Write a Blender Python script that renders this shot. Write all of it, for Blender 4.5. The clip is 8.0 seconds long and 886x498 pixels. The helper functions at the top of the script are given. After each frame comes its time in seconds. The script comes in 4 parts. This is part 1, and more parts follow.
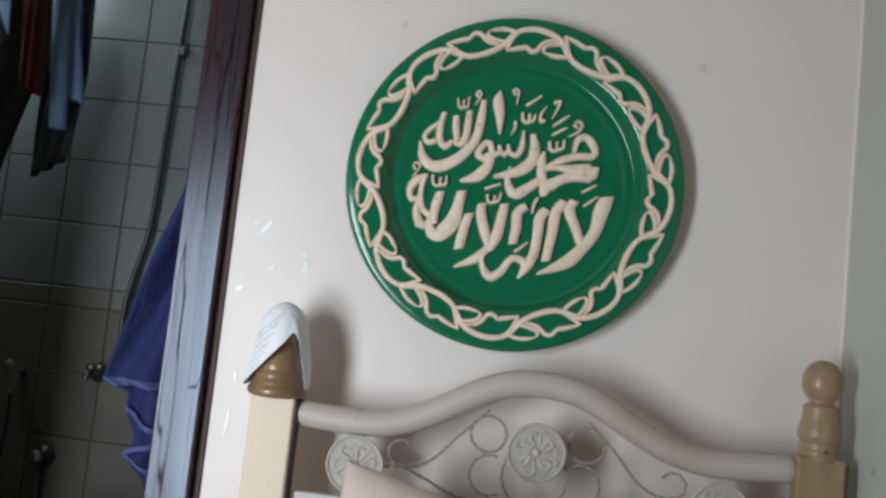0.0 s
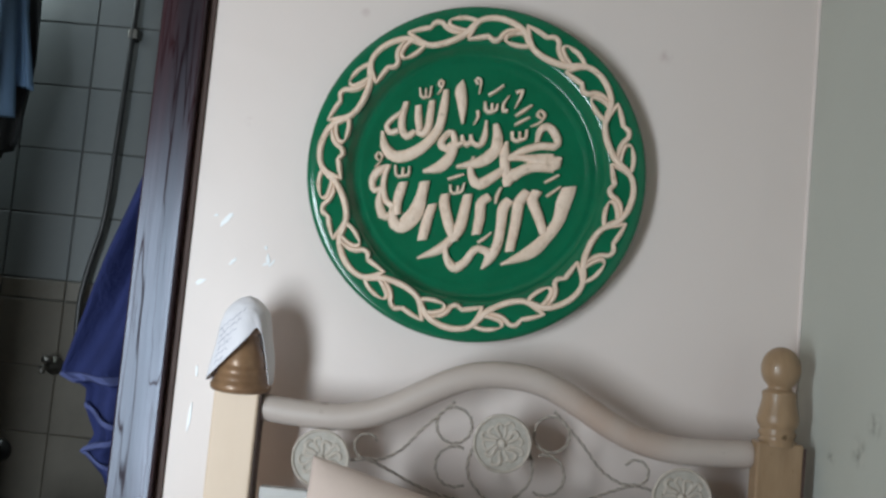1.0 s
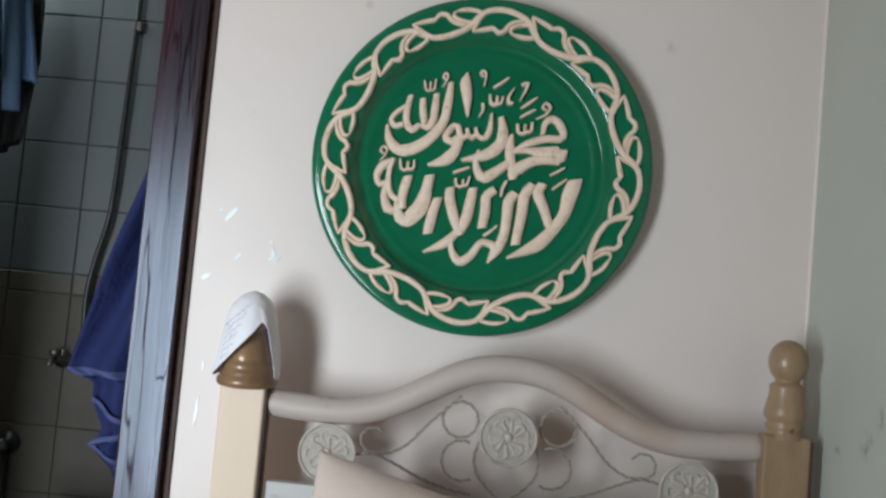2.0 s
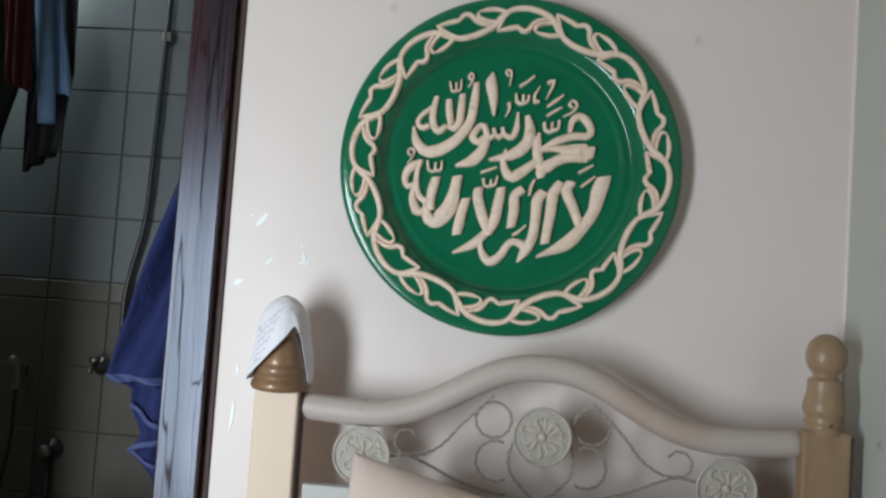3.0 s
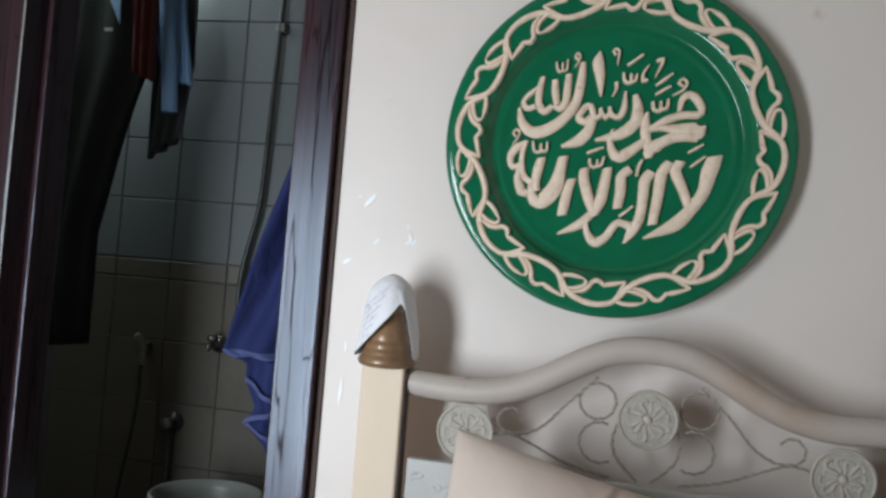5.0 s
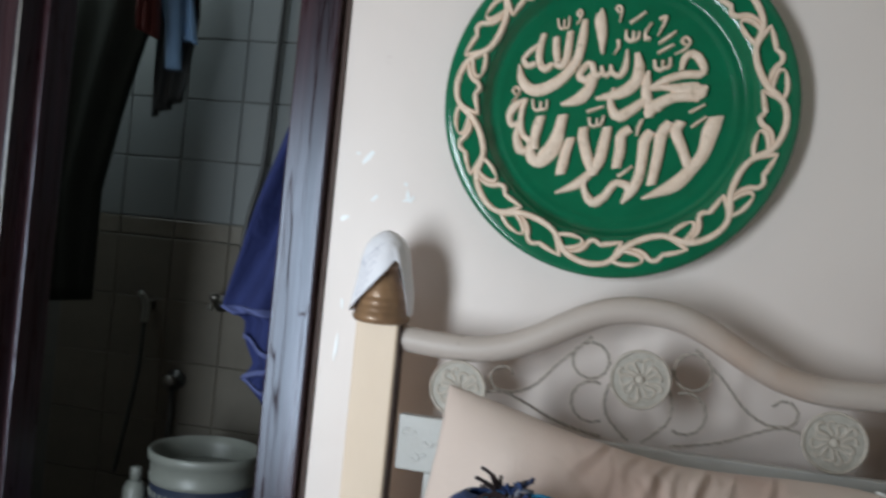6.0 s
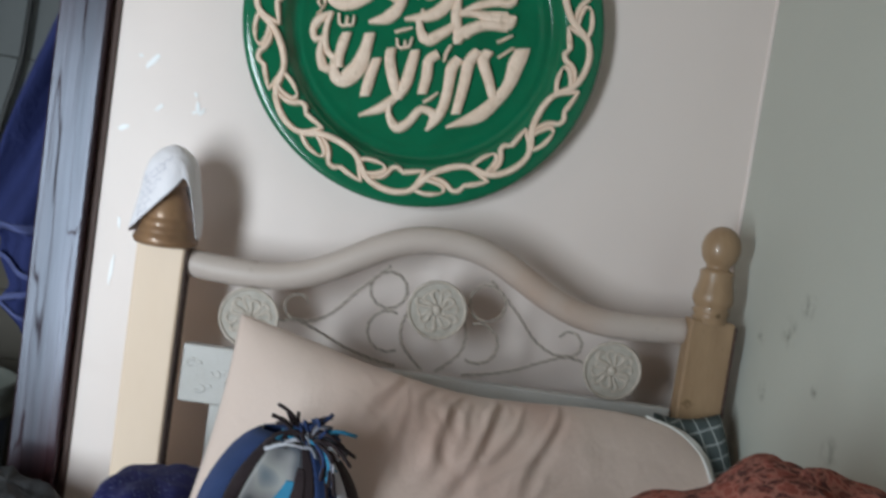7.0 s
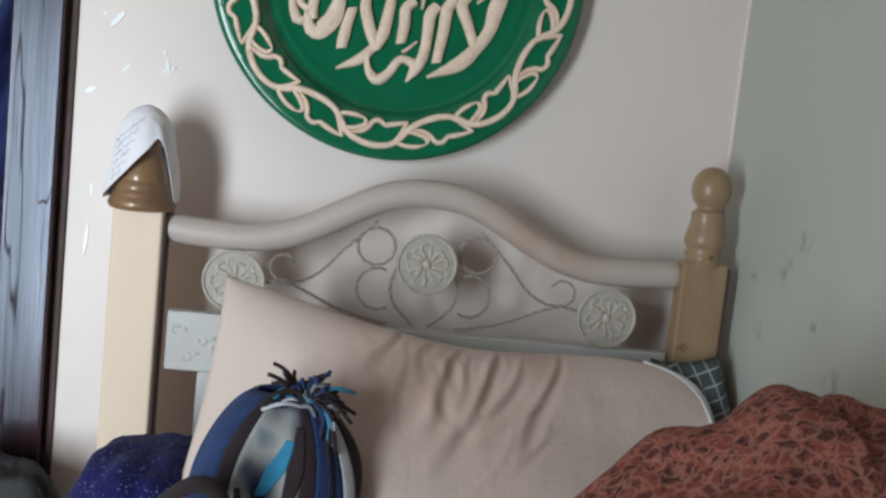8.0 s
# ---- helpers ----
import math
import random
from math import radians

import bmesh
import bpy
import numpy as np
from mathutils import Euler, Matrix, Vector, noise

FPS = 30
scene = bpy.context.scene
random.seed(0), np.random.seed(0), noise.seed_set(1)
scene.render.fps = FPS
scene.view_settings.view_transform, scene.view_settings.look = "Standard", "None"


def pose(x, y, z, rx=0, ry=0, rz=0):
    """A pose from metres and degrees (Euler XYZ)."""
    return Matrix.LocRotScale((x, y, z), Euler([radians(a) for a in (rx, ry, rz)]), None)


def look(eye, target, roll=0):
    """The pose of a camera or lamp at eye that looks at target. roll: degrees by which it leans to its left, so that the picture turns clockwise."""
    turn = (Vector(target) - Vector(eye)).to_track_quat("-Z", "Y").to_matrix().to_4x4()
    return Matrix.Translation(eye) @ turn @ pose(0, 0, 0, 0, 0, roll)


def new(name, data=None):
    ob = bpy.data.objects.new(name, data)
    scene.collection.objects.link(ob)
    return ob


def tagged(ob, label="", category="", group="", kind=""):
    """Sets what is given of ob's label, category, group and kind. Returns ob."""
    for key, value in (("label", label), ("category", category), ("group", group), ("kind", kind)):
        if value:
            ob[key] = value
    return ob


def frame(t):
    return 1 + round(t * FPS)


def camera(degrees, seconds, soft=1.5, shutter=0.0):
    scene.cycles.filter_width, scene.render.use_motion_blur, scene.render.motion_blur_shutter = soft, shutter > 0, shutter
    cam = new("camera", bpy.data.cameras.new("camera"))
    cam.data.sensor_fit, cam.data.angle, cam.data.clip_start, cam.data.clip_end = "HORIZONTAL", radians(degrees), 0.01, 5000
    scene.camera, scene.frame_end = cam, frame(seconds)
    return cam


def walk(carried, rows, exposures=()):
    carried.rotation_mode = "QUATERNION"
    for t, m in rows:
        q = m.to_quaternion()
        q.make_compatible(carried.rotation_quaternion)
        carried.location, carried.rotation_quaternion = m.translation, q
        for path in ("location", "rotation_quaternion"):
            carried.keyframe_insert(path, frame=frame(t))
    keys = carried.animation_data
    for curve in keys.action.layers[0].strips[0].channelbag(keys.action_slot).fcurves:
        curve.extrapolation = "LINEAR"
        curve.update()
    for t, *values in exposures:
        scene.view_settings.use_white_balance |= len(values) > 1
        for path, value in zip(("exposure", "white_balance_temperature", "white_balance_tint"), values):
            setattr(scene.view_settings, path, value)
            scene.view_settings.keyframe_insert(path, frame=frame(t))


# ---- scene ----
cam = camera(54.9, 8.0, soft=2.6, shutter=0.5)
PATH = [
    (0, (-0.0656, -1.6687, 1.161), (-0.2435, 0.3133, 1.3406), 6.14),
    (0.5, (-0.0744, -1.6674, 1.1865), (-0.1716, 0.3246, 1.3417), 4.95),
    (1, (-0.0772, -1.6642, 1.1872), (-0.1551, 0.3298, 1.3239), 5.31),
    (1.5, (-0.0786, -1.6605, 1.1983), (-0.1436, 0.3355, 1.3089), 5.56),
    (3, (-0.0679, -1.6595, 1.1986), (-0.2377, 0.3305, 1.3025), 3.88),
    (3.5, (-0.0657, -1.6586, 1.2008), (-0.2398, 0.3324, 1.2985), 4.29),
    (4, (-0.0623, -1.6625, 1.1983), (-0.2759, 0.3245, 1.2885), 4.53),
    (4.5, (-0.0716, -1.6676, 1.2001), (-0.3349, 0.3144, 1.2891), 4.72),
    (4.7, (-0.0696, -1.6682, 1.1908), (-0.4009, 0.3028, 1.2672), 4.58),
    (5.8, (-0.0375, -1.6647, 1.1527), (-0.5152, 0.2773, 1.2133), 5.02),
    (6, (-0.0319, -1.6542, 1.1497), (-0.4673, 0.2958, 1.1505), 5.58),
    (6.5, (-0.0494, -1.6336, 1.1502), (-0.2102, 0.3604, 1.1394), 6.03),
    (7, (-0.0773, -1.5983, 1.1628), (0.0196, 0.3957, 1.0294), 8.35),
    (7.5, (-0.0983, -1.5848, 1.1524), (0.0777, 0.4042, 0.9613), 8.67),
    (8, (-0.1038, -1.5639, 1.1264), (0.0722, 0.4191, 0.9329), 6.02),
]
walk(cam, [(t, look(eye, target, roll)) for t, eye, target, roll in PATH],
     exposures=[(0.0, 0.0), (8.0, 0.0)])

# ---- world and lights ----
world = bpy.data.worlds.new("sky")
scene.world = world
world.use_nodes = True
wn = world.node_tree.nodes
sky = wn.new("ShaderNodeTexSky")
sky.sky_type, sky.sun_disc = "NISHITA", False
sky.sun_elevation, sky.sun_rotation = radians(35), radians(120)
world.node_tree.links.new(sky.outputs["Color"], wn["Background"].inputs["Color"])
wn["Background"].inputs["Strength"].default_value = 0.1


def area_lamp(name, place, target, width, height, watts, colour):
    data = bpy.data.lights.new(name, "AREA")
    data.shape, data.size, data.size_y = "RECTANGLE", width, height
    data.energy, data.color = watts, colour
    ob = new(name, data)
    ob.matrix_world = look(place, target)
    return ob


# daylight in the opening of the bedroom window, and of the small bathroom window
WINDOW = (-1.67, -1.09, 0.08, 1.62)  # x0, x1, z0, z1 in the wall opposite the bed head
area_lamp("window_daylight", (-1.38, -2.07, 0.86), (-1.38, 0.0, 0.86), 0.48, 1.42, 53, (0.80, 0.91, 0.99))
area_lamp("bathroom_window_daylight", (-1.97, 0.52, 2.28), (-1.50, 0.68, 0.95), 0.4, 0.3, 9.0, (0.78, 0.93, 0.97))


# ---- materials ----
def material(name, base, other=None, rough=0.6, metal=0.0, coarse=6.0, fine=90.0, mix=0.5, bump=0.15, gloss_var=0.1,
             stretch=(1, 1, 1), spec=0.5, coat=0.0, sheen=0.0, random_tone=0.0):
    """Base colour varied at two scales, with relief of the fine one; stretch is the grain's direction."""
    m = bpy.data.materials.new(name)
    m.use_nodes = True
    nt = m.node_tree
    b = nt.nodes["Principled BSDF"]
    co = nt.nodes.new("ShaderNodeTexCoord")
    mp = nt.nodes.new("ShaderNodeMapping")
    mp.inputs["Scale"].default_value = stretch
    nt.links.new(co.outputs["Object"], mp.inputs["Vector"])
    other = other or tuple(c * 0.8 for c in base)
    n1, n2 = nt.nodes.new("ShaderNodeTexNoise"), nt.nodes.new("ShaderNodeTexNoise")
    for n, s, d in ((n1, coarse, 3), (n2, fine, 4)):
        n.inputs["Scale"].default_value, n.inputs["Detail"].default_value = s, d
        nt.links.new(mp.outputs["Vector"], n.inputs["Vector"])
    add = nt.nodes.new("ShaderNodeMath")
    add.operation = "MULTIPLY_ADD"
    add.inputs[1].default_value = 0.35
    nt.links.new(n2.outputs["Fac"], add.inputs[0])
    nt.links.new(n1.outputs["Fac"], add.inputs[2])
    ramp = nt.nodes.new("ShaderNodeMapRange")
    ramp.inputs["From Min"].default_value, ramp.inputs["From Max"].default_value = 0.45, 0.9
    ramp.inputs["To Max"].default_value = mix
    nt.links.new(add.outputs[0], ramp.inputs["Value"])
    col = nt.nodes.new("ShaderNodeMix")
    col.data_type = "RGBA"
    col.inputs["A"].default_value, col.inputs["B"].default_value = (*base, 1), (*other, 1)
    nt.links.new(ramp.outputs["Result"], col.inputs["Factor"])
    out = col.outputs["Result"]
    if random_tone:
        info, hs = nt.nodes.new("ShaderNodeObjectInfo"), nt.nodes.new("ShaderNodeHueSaturation")
        mr = nt.nodes.new("ShaderNodeMapRange")
        mr.inputs["To Min"].default_value, mr.inputs["To Max"].default_value = 1 - random_tone, 1 + random_tone
        nt.links.new(info.outputs["Random"], mr.inputs["Value"])
        nt.links.new(mr.outputs["Result"], hs.inputs["Value"])
        nt.links.new(out, hs.inputs["Color"])
        out = hs.outputs["Color"]
    nt.links.new(out, b.inputs["Base Color"])
    mr = nt.nodes.new("ShaderNodeMapRange")
    mr.inputs["To Min"].default_value, mr.inputs["To Max"].default_value = max(rough - gloss_var, 0.03), min(rough + gloss_var, 1)
    nt.links.new(n1.outputs["Fac"], mr.inputs["Value"])
    nt.links.new(mr.outputs["Result"], b.inputs["Roughness"])
    b.inputs["Metallic"].default_value = metal
    b.inputs["Specular IOR Level"].default_value = spec
    b.inputs["Coat Weight"].default_value = coat
    b.inputs["Sheen Weight"].default_value = sheen
    if bump:
        bp = nt.nodes.new("ShaderNodeBump")
        bp.inputs["Strength"].default_value, bp.inputs["Distance"].default_value = bump, 0.004
        nt.links.new(n2.outputs["Fac"], bp.inputs["Height"])
        nt.links.new(bp.outputs["Normal"], b.inputs["Normal"])
    return m


def overlay(m, colour, scale, low, high, spots=(), seed=0.0):
    """Marks or painted shading over a material: noise above a threshold, or within given spots (place, radius)."""
    nt = m.node_tree
    b = nt.nodes["Principled BSDF"]
    old = b.inputs["Base Color"].links[0].from_socket
    geo = nt.nodes.new("ShaderNodeNewGeometry")
    noi = nt.nodes.new("ShaderNodeTexNoise")
    noi.noise_dimensions = "4D"
    noi.inputs["W"].default_value = seed
    noi.inputs["Scale"].default_value, noi.inputs["Detail"].default_value = scale, 5
    nt.links.new(geo.outputs["Position"], noi.inputs["Vector"])
    mr = nt.nodes.new("ShaderNodeMapRange")
    mr.inputs["From Min"].default_value, mr.inputs["From Max"].default_value = low, high
    nt.links.new(noi.outputs["Fac"], mr.inputs["Value"])
    fac = mr.outputs["Result"]
    if spots:
        total = None
        for place, radius in spots:
            dist = nt.nodes.new("ShaderNodeVectorMath")
            dist.operation = "DISTANCE"
            dist.inputs[1].default_value = place
            nt.links.new(geo.outputs["Position"], dist.inputs[0])
            sp = nt.nodes.new("ShaderNodeMapRange")
            sp.inputs["From Min"].default_value, sp.inputs["From Max"].default_value = radius, radius * 0.2
            nt.links.new(dist.outputs["Value"], sp.inputs["Value"])
            if total is None:
                total = sp.outputs["Result"]
            else:
                mx = nt.nodes.new("ShaderNodeMath")
                mx.operation = "MAXIMUM"
                nt.links.new(total, mx.inputs[0])
                nt.links.new(sp.outputs["Result"], mx.inputs[1])
                total = mx.outputs[0]
        ml = nt.nodes.new("ShaderNodeMath")
        ml.operation = "MULTIPLY"
        nt.links.new(fac, ml.inputs[0])
        nt.links.new(total, ml.inputs[1])
        fac = ml.outputs[0]
    col = nt.nodes.new("ShaderNodeMix")
    col.data_type = "RGBA"
    col.inputs["B"].default_value = (*colour, 1)
    nt.links.new(old, col.inputs["A"])
    nt.links.new(fac, col.inputs["Factor"])
    nt.links.new(col.outputs["Result"], b.inputs["Base Color"])
    return m


WALL = overlay(material("wall_paint_white", (0.80, 0.708, 0.665), (0.75, 0.65, 0.60), 0.47, coarse=2.5, fine=260, bump=0.04),
               (0.55, 0.42, 0.40), 40, 0.45, 0.75,
               [((0.26, 0, 1.72), 0.018), ((-0.55, 0, 1.52), 0.012), ((-0.25, 0, 1.09), 0.006), ((-0.34, 0, 1.76), 0.012)])
WALL_GREEN = overlay(material("wall_paint_grey_green", (0.505, 0.517, 0.462), (0.44, 0.45, 0.40), 0.6, coarse=2.0, fine=220, bump=0.05),
                     (0.25, 0.245, 0.21), 45, 0.44, 0.66,
                     [((0.555, -0.32, 1.07), 0.028), ((0.555, -0.272, 1.02), 0.032), ((0.555, -0.17, 0.995), 0.02),
                      ((0.555, -0.45, 0.877), 0.03), ((0.555, -0.21, 0.91), 0.02), ((0.555, -0.38, 0.95), 0.014)])
PLAIN = material("dull_wall_paint", (0.24, 0.175, 0.12), (0.19, 0.135, 0.09), 0.8, coarse=2, fine=200, bump=0.04)
CEILING = material("ceiling_paint", (0.55, 0.49, 0.42), None, 0.8, coarse=2, fine=150, mix=0.2, bump=0.03)
FLOOR = material("floor_cement_tile", (0.15, 0.12, 0.10), (0.11, 0.085, 0.07), 0.5, coarse=4, fine=80)
DOORWOOD = material("dark_varnished_wood", (0.050, 0.022, 0.026), (0.016, 0.008, 0.010), 0.30, coarse=5, fine=15, mix=1.0, bump=0.32,
                    stretch=(5, 5, 0.16), spec=0.62)
DOORWOOD.node_tree.nodes["Principled BSDF"].inputs["Specular Tint"].default_value = (0.74, 0.84, 1.0, 1)


def grain_cracks(m, stretch, wide):
    """Thin dull cracks that wander along the grain of a varnished board."""
    nt = m.node_tree
    b = nt.nodes["Principled BSDF"]
    co, mp, no, sub, ab, mr = [nt.nodes.new("ShaderNode" + k) for k in ("TexCoord", "Mapping", "TexNoise", "Math", "Math", "MapRange")]
    mp.inputs["Scale"].default_value = stretch
    no.inputs["Scale"].default_value, no.inputs["Detail"].default_value = 1.0, 3.0
    sub.operation, ab.operation = "SUBTRACT", "ABSOLUTE"
    sub.inputs[1].default_value = 0.53
    mr.inputs["From Min"].default_value, mr.inputs["From Max"].default_value = 0.0, wide
    level = b.inputs["Specular IOR Level"]
    mr.inputs["To Min"].default_value, mr.inputs["To Max"].default_value = 0.04, level.default_value
    if level.links:
        nt.links.new(level.links[0].from_socket, mr.inputs["To Max"])
    nt.links.new(co.outputs["Object"], mp.inputs["Vector"])
    nt.links.new(mp.outputs["Vector"], no.inputs["Vector"])
    nt.links.new(no.outputs["Fac"], sub.inputs[0])
    nt.links.new(sub.outputs[0], ab.inputs[0])
    nt.links.new(ab.outputs[0], mr.inputs["Value"])
    nt.links.new(mr.outputs["Result"], b.inputs["Specular IOR Level"])


grain_cracks(DOORWOOD, (21, 21, 0.9), 0.015)
grain_cracks(DOORWOOD, (13, 13, 1.6), 0.006)
# colour of the stained door joint, and of the posts' painted side shade
JOINT_AND_SHADE = material("dark_joint_and_side_shade", (0.070, 0.038, 0.030), (0.045, 0.027, 0.022), 0.7, coarse=20, fine=120)
# near-white that paints the window's glints on the glossy wall
GLINT = material("white_glint", (0.86, 0.87, 0.88), None, 0.35, mix=0.15, coarse=30)
# the bathroom's dimness is put into the tile colours, far below real white
TILE = material("white_tile_dimmed", (0.112, 0.122, 0.124), (0.088, 0.095, 0.094), 0.32, coarse=3, fine=50, mix=0.5, bump=0.03, random_tone=0.04)
# pale tone of the unseen side walls, chosen to bounce light onto the tiles
BATH_BOUNCE = material("bathroom_bounce_paint", (0.58, 0.57, 0.53), None, 0.6, mix=0.3, coarse=3, fine=150, bump=0.05)
TILE_LOW = material("brown_tile_dimmed", (0.074, 0.063, 0.047), (0.056, 0.048, 0.037), 0.65, coarse=6, fine=50, mix=0.7, bump=0.04, random_tone=0.08)
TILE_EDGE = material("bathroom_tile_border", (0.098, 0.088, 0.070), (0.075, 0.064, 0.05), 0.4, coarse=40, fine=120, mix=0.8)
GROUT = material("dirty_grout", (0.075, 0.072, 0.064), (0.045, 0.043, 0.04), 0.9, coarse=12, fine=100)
GREEN = material("green_enamel", (0.006, 0.155, 0.074), (0.004, 0.118, 0.053), 0.14, coarse=14, fine=130, mix=0.8, bump=0.07, coat=0.0)
CARVED = overlay(material("cream_carved_wood", (0.95, 0.755, 0.61), (0.80, 0.60, 0.46), 0.33, coarse=60, fine=260, mix=0.9, bump=0.7), (0.46, 0.30, 0.17), 70, 0.58, 0.82)
CREAM_POST = material("cream_lacquer", (0.76, 0.60, 0.455), (0.69, 0.52, 0.38), 0.48, coarse=3, fine=40, mix=0.4, bump=0.04, stretch=(3, 3, 0.8))
GOLD_POST = overlay(material("golden_pine_lacquer", (0.39, 0.262, 0.155), (0.27, 0.17, 0.095), 0.36, coarse=7, fine=50, mix=0.8, bump=0.15,
                             stretch=(4, 4, 0.7), coat=0.1), (0.12, 0.07, 0.03), 38, 0.66, 0.74)
BRONZE = material("bronze_brown_lacquer", (0.31, 0.18, 0.095), (0.18, 0.10, 0.055), 0.36, metal=0.15, coarse=25, fine=120, mix=0.8, bump=0.12, coat=0.3)
PAPER = material("white_paper", (0.84, 0.82, 0.86), (0.78, 0.76, 0.80), 0.7, coarse=20, fine=300, mix=0.3, bump=0.06)
INK = material("blue_grey_ink", (0.28, 0.29, 0.38), None, 0.7)
RAIL = overlay(material("grey_beige_metal_paint", (0.53, 0.455, 0.41), (0.47, 0.395, 0.35), 0.42, coarse=7, fine=180, mix=0.6, bump=0.06),
               (0.20, 0.13, 0.09), 26, 0.66, 0.78)
overlay(RAIL, (0.42, 0.25, 0.16), 9, 0.26, 0.95, [((0.16, -0.12, 1.03), 0.11), ((0.24, -0.12, 0.99), 0.08)], 2.0)
CAST = material("grey_white_cast_metal", (0.56, 0.50, 0.435), (0.39, 0.33, 0.27), 0.5, coarse=75, fine=250, mix=0.8, bump=0.7)
# darker copy for one strand: shade in the twist's gaps put into colour
WIRE_SHADE = material("shaded_wire_strand", (0.33, 0.28, 0.24), (0.22, 0.18, 0.15), 0.5, coarse=75, fine=250, mix=0.8)
CAST_DARK = material("grey_recess_paint", (0.48, 0.445, 0.395), (0.34, 0.305, 0.26), 0.6, coarse=60, fine=250, mix=0.8, bump=0.3)
BOARD = material("grey_white_board_paint", (0.56, 0.55, 0.53), (0.48, 0.46, 0.43), 0.5, coarse=10, fine=140, mix=0.7, bump=0.2)
PILLOW = material("beige_cotton", (0.685, 0.555, 0.49), (0.61, 0.48, 0.415), 0.9, coarse=4, fine=420, mix=0.6, bump=0.18, sheen=0.2)
# warm shading of the creased middle, painted into the cotton's colour
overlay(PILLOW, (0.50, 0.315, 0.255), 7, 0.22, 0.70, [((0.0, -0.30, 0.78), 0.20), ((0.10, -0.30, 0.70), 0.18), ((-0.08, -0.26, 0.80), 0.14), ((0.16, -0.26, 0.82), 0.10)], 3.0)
WHITE_CLOTH = material("white_cotton", (0.76, 0.75, 0.73), (0.68, 0.67, 0.65), 0.9, coarse=8, fine=400, mix=0.4, bump=0.15)
NAVY = overlay(material("navy_plush", (0.011, 0.012, 0.095), (0.007, 0.008, 0.060), 0.9, coarse=14, fine=260, mix=0.8, bump=0.5, sheen=0.05, spec=0.2),
               (0.25, 0.29, 0.50), 250, 0.61, 0.69)
BLACKBAG = material("black_bag_fabric", (0.013, 0.013, 0.015), (0.028, 0.027, 0.028), 0.7, coarse=12, fine=300, mix=0.6, bump=0.3)
SHEET = material("bed_sheet", (0.5, 0.48, 0.46), (0.42, 0.4, 0.4), 0.9, coarse=5, fine=300)
TOWEL = material("blue_terry", (0.032, 0.042, 0.135), (0.018, 0.025, 0.085), 0.95, coarse=9, fine=330, mix=0.7, bump=0.8, spec=0.1)
TOWEL_BAND = material("light_blue_terry_band", (0.085, 0.105, 0.26), (0.06, 0.075, 0.19), 0.9, coarse=9, fine=330, mix=0.6, bump=0.5)
BLACK = material("black_cloth", (0.014, 0.016, 0.014), (0.020, 0.022, 0.019), 1.0, coarse=7, fine=200, bump=0.4, spec=0.05)
RED = material("dark_red_cloth", (0.085, 0.012, 0.010), (0.055, 0.008, 0.008), 0.9, coarse=7, fine=200, bump=0.4)
SHIRT = material("light_blue_cloth", (0.15, 0.25, 0.40), (0.11, 0.19, 0.30), 0.9, coarse=7, fine=200, bump=0.4)
# near the tone of shadowed tile
CLOTHES_SHADE = material("clothes_shade", (0.05, 0.055, 0.058), (0.036, 0.04, 0.044), 0.9, coarse=7, fine=200, bump=0.4)
CHROME = material("worn_chrome", (0.20, 0.195, 0.18), (0.08, 0.07, 0.06), 0.42, metal=1.0, coarse=30, fine=100)
STEEL = material("dull_grey_hose", (0.035, 0.036, 0.036), (0.02, 0.02, 0.019), 0.4, metal=0.4, coarse=30, fine=100)
# white plastic with the room's low light put into its colour
PLASTIC = material("white_plastic_dimmed", (0.19, 0.20, 0.18), (0.14, 0.145, 0.13), 0.4, coarse=8, fine=60, mix=0.5)
BUCKETBLUE = material("dark_blue_print", (0.02, 0.03, 0.06), (0.03, 0.035, 0.05), 0.4, coarse=8, fine=60)
FRAMEWHITE = material("white_window_paint", (0.75, 0.75, 0.73), None, 0.4, mix=0.2)


def wrinkle(m, scale, distance, stretch=(1, 1, 1), detail=3.0):
    """Adds a coarser relief of creases to a material."""
    nt = m.node_tree
    b = nt.nodes["Principled BSDF"]
    co, mp, no, bp = [nt.nodes.new("ShaderNode" + k) for k in ("TexCoord", "Mapping", "TexNoise", "Bump")]
    mp.inputs["Scale"].default_value = stretch
    no.inputs["Scale"].default_value, no.inputs["Detail"].default_value, no.inputs["Distortion"].default_value = scale, detail, 0.8
    bp.inputs["Strength"].default_value, bp.inputs["Distance"].default_value = 1.0, distance
    nt.links.new(co.outputs["Object"], mp.inputs["Vector"])
    nt.links.new(mp.outputs["Vector"], no.inputs["Vector"])
    nt.links.new(no.outputs["Fac"], bp.inputs["Height"])
    if b.inputs["Normal"].links:
        nt.links.new(b.inputs["Normal"].links[0].from_socket, bp.inputs["Normal"])
    nt.links.new(bp.outputs["Normal"], b.inputs["Normal"])


wrinkle(PILLOW, 9, 0.003, (1.0, 1.0, 0.55), 4.0)
wrinkle(PILLOW, 30, 0.0014, (1.0, 1.0, 0.5), 3.0)
wrinkle(WHITE_CLOTH, 12, 0.006)
wrinkle(TOWEL, 16, 0.010, (1.0, 1.0, 0.5))
wrinkle(BLACKBAG, 12, 0.012)
wrinkle(NAVY, 10, 0.010)
wrinkle(PAPER, 22, 0.004)
wrinkle(WALL, 3.0, 0.006, detail=2.0)
wrinkle(WALL_GREEN, 3.5, 0.008, detail=3.0)
wrinkle(RAIL, 14, 0.0012, detail=3.0)


